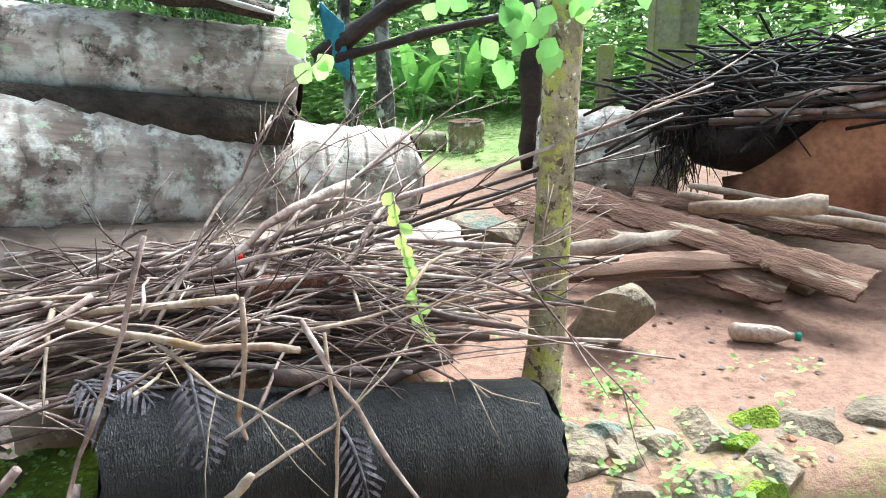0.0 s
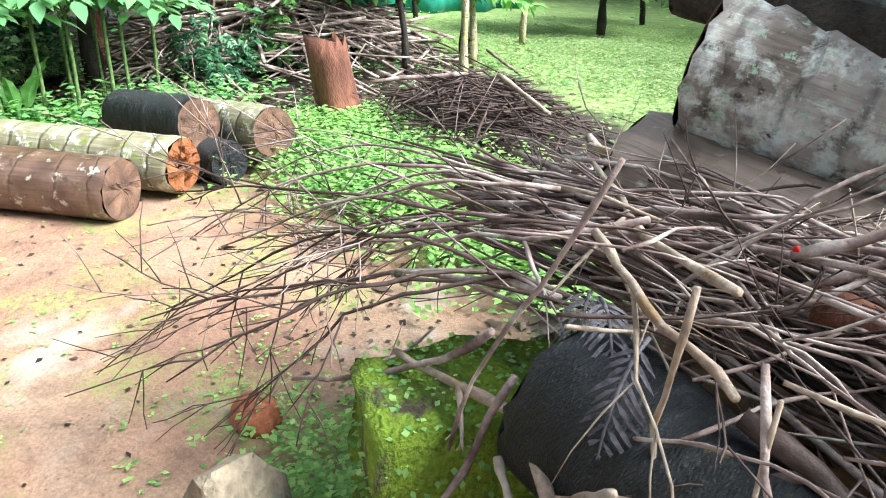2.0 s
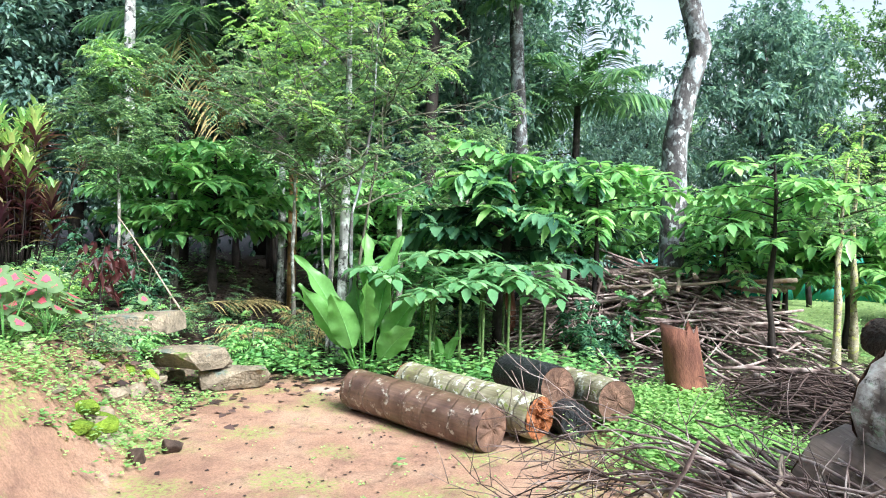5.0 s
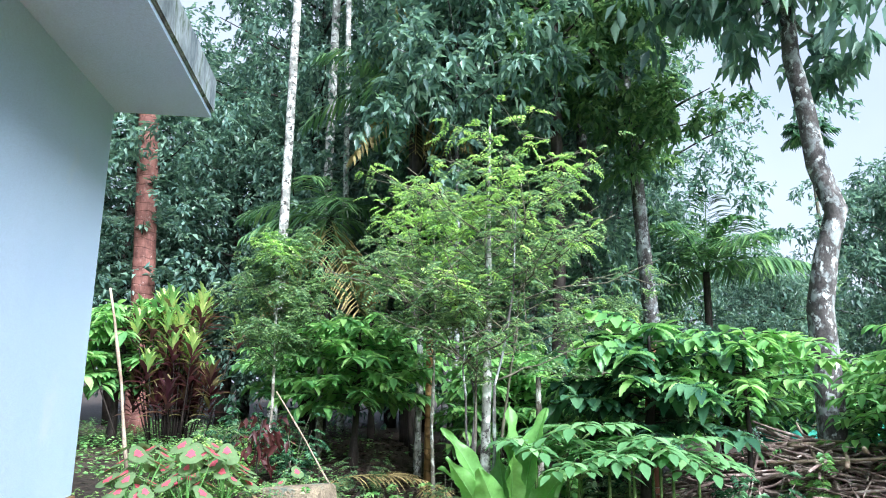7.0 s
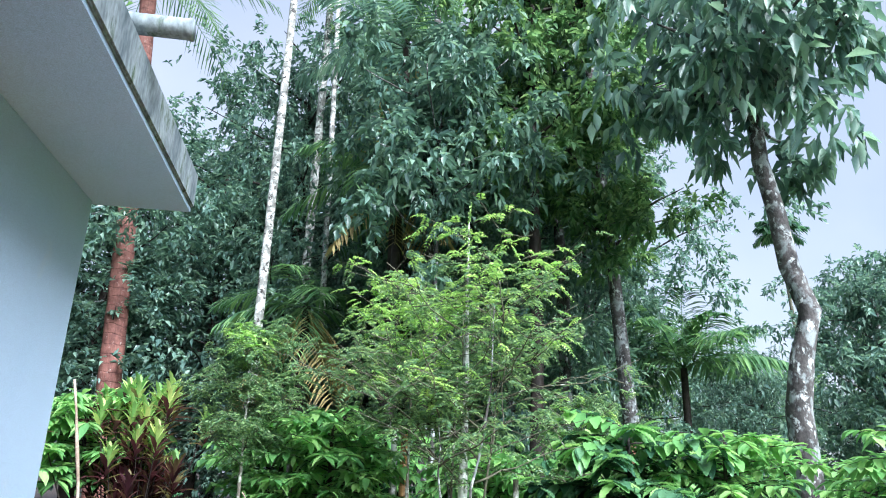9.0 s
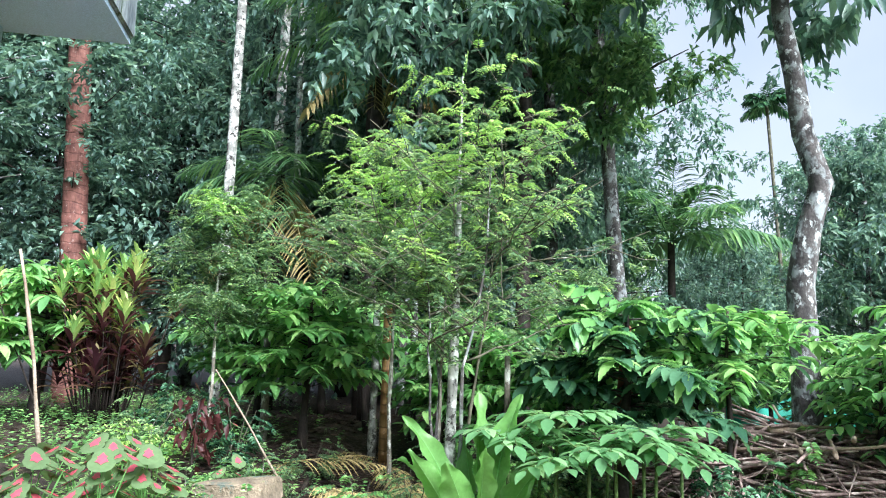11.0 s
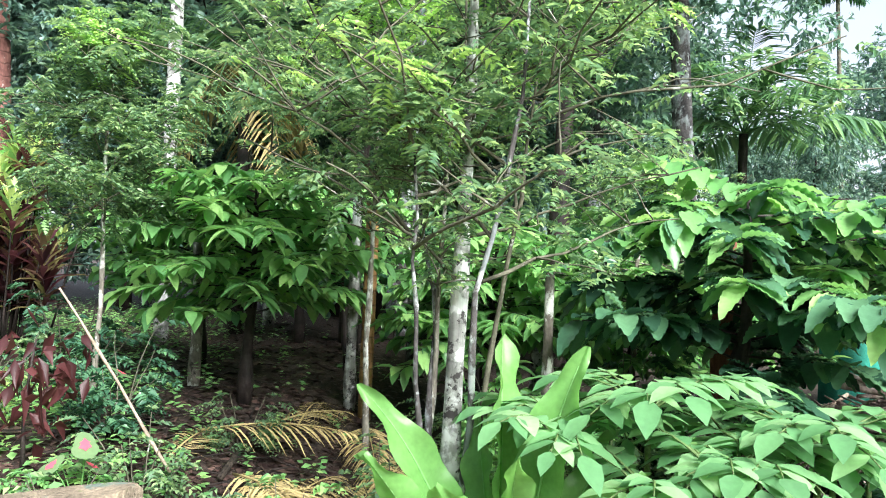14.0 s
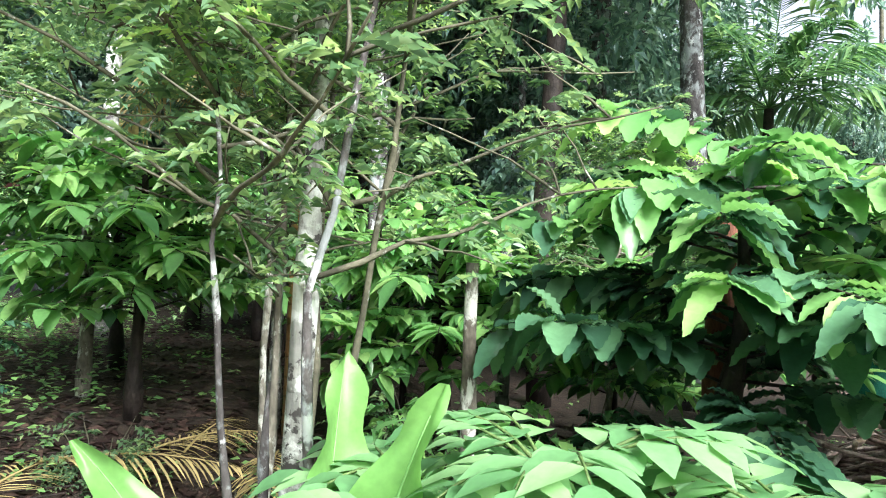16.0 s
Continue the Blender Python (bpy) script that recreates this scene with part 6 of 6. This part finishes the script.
for i, (x, y, h, r, n1, m1, lf) in enumerate(((-4.95, -2.15, 0.5, 0.25, 9, "leaf_coffee_light", 0.07), (-5.15, -2.5, 0.4, 0.25, 8, "leaf_fine", 0.05), (-5.9, -2.0, 0.5, 0.3, 8, "leaf_fine", 0.05), (-6.0, -1.35, 0.75, 0.35, 10, "leaf_coffee_light", 0.09),
                                              (-5.3, -3.3, 0.45, 0.3, 8, "leaf_fine", 0.05), (-5.8, -4.0, 0.7, 0.35, 9, "leaf_coffee", 0.08), (-6.4, -3.4, 0.4, 0.3, 7, "leaf_fine", 0.05), (-4.7, -3.2, 0.4, 0.25, 8, "leaf_coffee_light", 0.06),
                                              (-6.5, -5.2, 0.9, 0.5, 12, "leaf_coffee", 0.09), (-5.6, -5.0, 0.6, 0.4, 10, "leaf_fine", 0.06), (-6.1, -0.9, 0.7, 0.3, 9, "leaf_fine", 0.06), (-7.1, -1.6, 0.8, 0.4, 10, "leaf_coffee_light", 0.1),
                                              (-5.0, -4.4, 0.5, 0.3, 9, "leaf_yellow", 0.05), (-7.8, -2.2, 0.7, 0.4, 9, "leaf_fine", 0.06), (-6.7, -1.15, 0.8, 0.4, 10, "leaf_coffee_light", 0.13), (-7.7, -0.9, 1.0, 0.5, 12, "leaf_coffee", 0.13), (-7.3, -0.6, 0.6, 0.4, 10, "leaf_fine", 0.08), (-4.35, -3.45, 0.35, 0.25, 8, "leaf_fine", 0.05), (-3.9, -2.75, 0.25, 0.2, 8, "leaf_coffee_light", 0.05), (-3.1, -2.45, 0.22, 0.2, 8, "leaf_fine", 0.04), (-6.6, 0.9, 0.8, 0.45, 10, "leaf_coffee", 0.1), (-7.3, 1.6, 0.9, 0.45, 10, "leaf_coffee_light", 0.1))):
    shrublet((x, y), h, r, n1, 200 + i, M[m1], lf)
for i in range(9):
    o = 0.35 + 0.13 * i
    e = HC + HU * (1.35 + o * 0.45) + HN * 0.45
    rt = thing("roof_plant", "small wild plant rooted on the roof edge", "plant", (e.x, e.y, 3.56))
    P = R.normal(0, 1, (40, 3)) * [0.05, 0.05, 0.06] + [0, 0, 0.12]
    sprays("foliage", P, R.normal(0, 1, (40, 3)) + [0, 0, 0.5], R.uniform(0.04, 0.08, 40), R.uniform(0.02, 0.04, 40), M["leaf_coffee_light" if i % 2 else "leaf_fine"], rt)
s = Soup()
q = random.Random(91)
for i in range(420):
    x, y = q.gauss(-6.2, 0.9), q.gauss(-2.4, 1.2)
    if x > -4.9:
        continue
    a, z = q.uniform(0, math.tau), ground_z(x, y) + q.uniform(0.0, 0.06)
    d = Vector((math.cos(a), math.sin(a), q.gauss(0, 0.12))) * q.uniform(0.08, 0.4)
    s.bough(Vector((x, y, z)) - d, Vector((x, y, z)) + d, 0.006 * q.uniform(0.4, 1.3), 0.002, 0.08, 4, 4, q)
tagged(s.made("brushwood", M["bark_black"]), "dark wet twigs strewn over the forest floor", "twigs", kind="stuff")
for a1, e1, r1 in (((-6.4, -2.6, 0.3), (-5.3, -1.9, 0.12), 0.035), ((-7.0, -3.6, 0.2), (-5.9, -3.2, 0.12), 0.03), ((-6.9, -1.9, 0.3), (-5.9, -2.4, 0.1), 0.025)):
    stick(on(a1[0], a1[1], 0.05), on(e1[0], e1[1], 0.05), r1, r1 * 0.7, M["bark_dark"], "dark fallen branch on the forest floor", 0.03, group="fallen branches")

# croton clump and caladiums by the house
ct = thing("croton_clump", "dense clump of maroon and yellow-green strap leaves", "plant", on(-7.7, -7.5))
s = Soup()
P, D, L = [], [], []
q = random.Random(15)
for i in range(56):
    x, y, h = q.gauss(0, 0.32), q.gauss(0, 0.32), q.uniform(0.7, 2.4)
    s = Soup()
    s.bough((x * 0.5, y * 0.5, 0), (x, y, h), 0.012, 0.008, 0.03, 5, 5, q)
    s.made("stem", M["bark_black"], ct)
    for k in range(22):
        u = k / 21
        P.append((x, y, h - 0.35 * (1 - u)))
        a = k * 2.4
        D.append((math.cos(a), math.sin(a), 0.4 + 2.6 * u))
        L.append(q.uniform(0.34, 0.55))
P, D, L = np.array(P), np.array(D), np.array(L)
hi = D[:, 2] + R.uniform(-0.4, 0.4, len(D)) > 1.5
hi &= P[:, 2] > 1.15
for sel, nm, mt in ((~hi, "foliage", "leaf_croton"), (hi, "young_foliage", "leaf_croton_top")):
    foliage(nm, P[sel], D[sel], np.tile([0, 0, 1.0], (sel.sum(), 1)), L[sel], L[sel] * 0.16, M[mt], ct, 0.35, 0.2, ((0, 0.2), (0.35, 0.95), (0.7, 0.8), (1, 0.03)), "stuff")


def caladium(at, leaves, seed, size=0.2):
    q = random.Random(seed)
    t = thing("caladium", "caladium with pink-centred heart-shaped leaves", "plant", on(*at), group="caladiums")
    for i in range(leaves):
        a = i * 2.4 + q.uniform(-0.3, 0.3)
        h, o = q.uniform(0.16, 0.42), q.uniform(0.05, 0.22)
        c = Vector((math.cos(a) * o, math.sin(a) * o, h))
        d = Vector((math.cos(a), math.sin(a), -0.55)).normalized()
        side = d.cross(Vector((0, 0, 1))).normalized()
        up = side.cross(d)
        sz = size * q.uniform(0.7, 1.15)
        for nm, k, lift, mt in (("leaf", 1.0, 0.0, "leaf_caladium"), ("leaf_centre", 0.5, 0.004, "leaf_pink")):
            s = Soup()
            s.v.append(tuple(c + up * (lift + 0.0)))
            nv = 18
            for j in range(nv):
                th = math.tau * j / nv
                rr = 0.5 * sz * k * (1 - 0.32 * math.cos(th) * -1 * (math.cos(th) > 0) + (0.2 * math.cos(2 * th) if math.cos(th) < 0 else 0)) * (1 if k == 1 else 0.75 + 0.25 * ((j % 3) == 0))
                p = c + d * (rr * math.cos(th) * 1.25) + side * (rr * math.sin(th)) + up * (lift - 0.12 * rr * abs(math.sin(th)))
                s.v.append(tuple(p))
            s.f = [(0, 1 + j, 1 + (j + 1) % nv) for j in range(nv)]
            s.made(nm, M[mt], t)
        s = Soup()
        s.bough((0, 0, 0), c, 0.004, 0.003, 0.05, 4, 4, q)
        s.made("stalk", M["leaf_heart"], t)


for i, (x, y, k) in enumerate(((-5.74, -4.17, 3), (-5.01, -3.43, 4), (-2.25, -2.75, 12), (-2.5, -2.55, 13), (-2.78, -2.5, 11), (-2.4, -2.95, 12), (-2.7, -2.85, 12), (-3.0, -2.65, 9), (-3.05, -3.0, 10))):
    caladium((x, y), k, 60 + i, 0.12)
mp = thing("maroon_plant", "small shrub with curled maroon leaves", "plant", on(-5.05, -3.9))
s = Soup()
s.bough((0, 0, 0), (-0.05, 0, 0.75), 0.012, 0.006, 0.04, 6, 6, q)
s.made("stem", M["bark_black"], mp)
P = np.array([[-0.03, 0, 0.55]]) + R.normal(0, 1, (90, 3)) * [0.12, 0.12, 0.17]
foliage("foliage", P, rnd(90), rnd(90), R.uniform(0.08, 0.13, 90), R.uniform(0.05, 0.08, 90), M["leaf_maroon"], mp, 0.8, 0.3, SMALL, "stuff")

# fallen palm fronds
q = random.Random(44)
for i, (x, y, a) in enumerate(((-6.2, -2.9, 20), (-6.6, -3.4, 170), (-5.9, -3.1, 60), (-7.2, -2.4, 10), (-5.6, -3.4, 200), (-6.9, -2.0, 100), (-5.3, -2.9, 150), (-7.6, -3.0, 30), (-4.9, -3.4, 10), (-6.4, -1.9, 340), (-5.9, -2.5, 250), (-6.8, -2.6, 45), (-6.2, -3.6, 120), (-5.5, -2.6, 185), (-7.0, -3.3, 200), (-7.4, -1.6, 80))):
    d = Vector((math.cos(radians(a)), math.sin(radians(a)), 0.02))
    p = Vector(on(x, y, 0.12))
    a1, a2 = frond(None, p, p + d, 1.1, 0.34, 26, None, 0.018, 0.05, 0.05, 90 + i, 0.009)
    t = thing("fallen_frond", "yellowed fallen palm frond on the dark leaf litter", "palm frond", group="fallen fronds")
    a1.made("stem", M["leaf_dry"], t)
    a2.made("leafage", M["leaf_dry"], t)["kind"] = "stuff"


tagged(foliage("creeper", BLOCK_LEAVES[0], BLOCK_LEAVES[1], np.tile([0, 0, 1.0], (900, 1)), BLOCK_LEAVES[2], BLOCK_LEAVES[2] * 0.9, M["leaf_herb"], None, 0.1, 0.05, SMALL, "stuff"),
       "tiny round-leaved creeper clinging to the mossy block", "creeper")
# herbs, litter and grass tufts
def scatter(name, label, category, mat, spots, n, h, leaf, seed, per=5, flat=False, stems=None):
    rr = np.random.default_rng(seed)
    P, D, U = [], [], []
    for (cx, cy, sx, sy, w) in spots:
        k = int(n * w)
        xs, ys = rr.normal(cx, sx, k), rr.normal(cy, sy, k)
        for x, y in zip(xs, ys):
            g = ground_z(x, y)
            hh = h * rr.uniform(0.2, 1.0)
            for j in range(per):
                a = rr.uniform(0, math.tau)
                P.append((x + rr.normal(0, 0.02), y + rr.normal(0, 0.02), g + (0.006 if flat else hh * (0.35 + 0.65 * (j + 1) / per))))
                D.append((math.cos(a), math.sin(a), rr.uniform(-0.05, 0.1) if flat else rr.uniform(-0.1, 0.5)))
                U.append((rr.normal(0, 0.25), rr.normal(0, 0.25), 1))
    L = leaf * rr.uniform(0.6, 1.2, len(P))
    t = foliage(name, P, D, U, L, L * 0.62, mat, None, 0.15, 0.08, SMALL, "stuff")
    return tagged(t, label, category)


scatter("herbs", "bright green low herbs spreading beside the logs", "herbs", M["leaf_herb"],
        ((-3.75, 1.75, 0.32, 0.32, 1.0), (-3.2, 1.75, 0.3, 0.25, 0.7), (-4.3, 1.35, 0.2, 0.3, 0.5), (-4.7, 1.65, 0.2, 0.25, 1.2), (-2.3, 2.0, 0.25, 0.25, 0.35), (-2.4, 2.9, 0.2, 0.15, 0.2)), 1700, 0.2, 0.045, 1, 5)
scatter("herbs", "low round-leaved herbs around the mossy block", "herbs", M["leaf_herb"],
        ((-1.08, 1.0, 0.05, 0.12, 1.0), (-0.75, 0.92, 0.15, 0.05, 1.0), (-1.3, 0.95, 0.12, 0.15, 0.6)), 150, 0.13, 0.028, 2, 6)
scatter("weeds", "scattered small weeds on the terrace", "herbs", M["leaf_herb"],
        ((0.25, 1.72, 0.1, 0.08, 1.0), (0.4, 1.95, 0.06, 0.06, 1.0), (0.6, 1.6, 0.25, 0.1, 1.0), (-0.05, 2.4, 0.2, 0.3, 1.0), (0.1, 3.4, 0.4, 0.4, 1.5), (0.15, 5.6, 0.25, 0.2, 4), (0.9, 1.95, 0.3, 0.1, 0.5)), 18, 0.06, 0.028, 3, 5)
scatter("grass", "short bright grass at the foot of the terrace stones", "grass", M["leaf_herb"], ((0.55, 1.42, 0.1, 0.05, 1.0),), 240, 0.06, 0.03, 4, 5)
scatter("herbs", "mossy herbs on the bank by the steps", "herbs", M["leaf_herb"],
        ((-2.6, -1.95, 0.35, 0.2, 0.6), (-3.4, -2.2, 0.4, 0.2, 0.6), (-4.2, -2.9, 0.4, 0.3, 0.6), (-2.2, -2.2, 0.3, 0.25, 0.8), (-3.2, -3.0, 0.5, 0.4, 1.0), (-4.2, -4.0, 0.5, 0.5, 0.35), (-2.6, -2.6, 0.4, 0.3, 0.8)), 420, 0.09, 0.035, 5, 4)
scatter("herbs", "mixed green undergrowth at the forest edge", "herbs", M["leaf_coffee_light"],
        ((-5.0, -1.9, 0.25, 0.3, 0.8), (-5.2, -0.4, 0.2, 0.4, 1.0), (-5.4, 0.6, 0.4, 0.3, 0.8), (-6.4, -2.4, 0.8, 0.5, 0.2), (-5.1, -3.5, 0.4, 0.3, 0.3), (-7.5, -3.5, 1.2, 1.2, 0.3), (-8, 1, 1.5, 1.5, 1.5), (-5.6, -5.2, 0.7, 0.6, 1.2), (-8.5, -8.0, 1.5, 1.5, 2.0), (-7.0, -6.5, 1.0, 1.0, 0.8), (-10.5, -9.5, 1.5, 1.5, 2.0)), 260, 0.28, 0.07, 6, 6)
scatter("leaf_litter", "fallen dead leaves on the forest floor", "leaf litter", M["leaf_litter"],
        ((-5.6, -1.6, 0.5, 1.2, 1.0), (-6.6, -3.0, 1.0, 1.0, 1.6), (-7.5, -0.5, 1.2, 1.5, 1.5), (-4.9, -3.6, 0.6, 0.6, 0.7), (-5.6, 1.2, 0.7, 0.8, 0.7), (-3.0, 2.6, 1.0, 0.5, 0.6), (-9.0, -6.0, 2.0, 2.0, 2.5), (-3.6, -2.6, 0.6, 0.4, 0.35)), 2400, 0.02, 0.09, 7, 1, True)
scatter("leaf_litter", "few small dead leaves and chips on the red soil", "leaf litter", M["leaf_litter"], ((-2.4, -0.3, 1.1, 0.7, 1.0), (-4.0, 0.2, 0.5, 0.8, 0.8), (-2.2, 1.1, 0.5, 0.3, 0.6), (0.6, 2.1, 0.5, 0.5, 0.4)), 260, 0.02, 0.028, 8, 1, True)
scatter("weeds", "tiny flat weeds scattered on the red soil", "herbs", M["leaf_herb"], ((-2.6, 0.1, 1.0, 0.7, 1.0), (-1.5, 0.9, 0.3, 0.15, 0.7)), 170, 0.02, 0.02, 9, 4)
scatter("grass", "rough bright grass of the clearing", "grass", M["grass"], ((-9, 6, 2.2, 1.6, 2.0), (-5, 6.5, 1.6, 1.1, 2.0), (-1.5, 8, 2.0, 1.2, 1.2)), 5200, 0.07, 0.05, 10, 3)
scatter("herbs", "lush green shrubs at the far side of the clearing", "herbs", M["leaf_herb"], ((-1.0, 9.5, 2.5, 0.8, 1.0), (2.5, 8.5, 1.5, 1.0, 0.6), (-6.0, 9.5, 2.5, 0.8, 0.8)), 1500, 1.3, 0.16, 11, 5)
nt = Soup()
for i in range(40):
    u = i / 39
    for j in range(4):
        x, y = -12.6 - 3.5 * u + 0.25 * math.sin(i * 0.9), 1.2 + 7.5 * u
        nt.v.append((x, y, ground_z(x, y) + (0.9 + 0.12 * math.sin(i * 1.3)) * j / 3))
nt.f = [(i * 4 + j, (i + 1) * 4 + j, (i + 1) * 4 + j + 1, i * 4 + j + 1) for i in range(39) for j in range(3)]
o = nt.made("shade_net", M["net"])
o.modifiers.new("thick", "SOLIDIFY").thickness = 0.01
tagged(o, "low fence of green shade net behind the stick heap", "net")
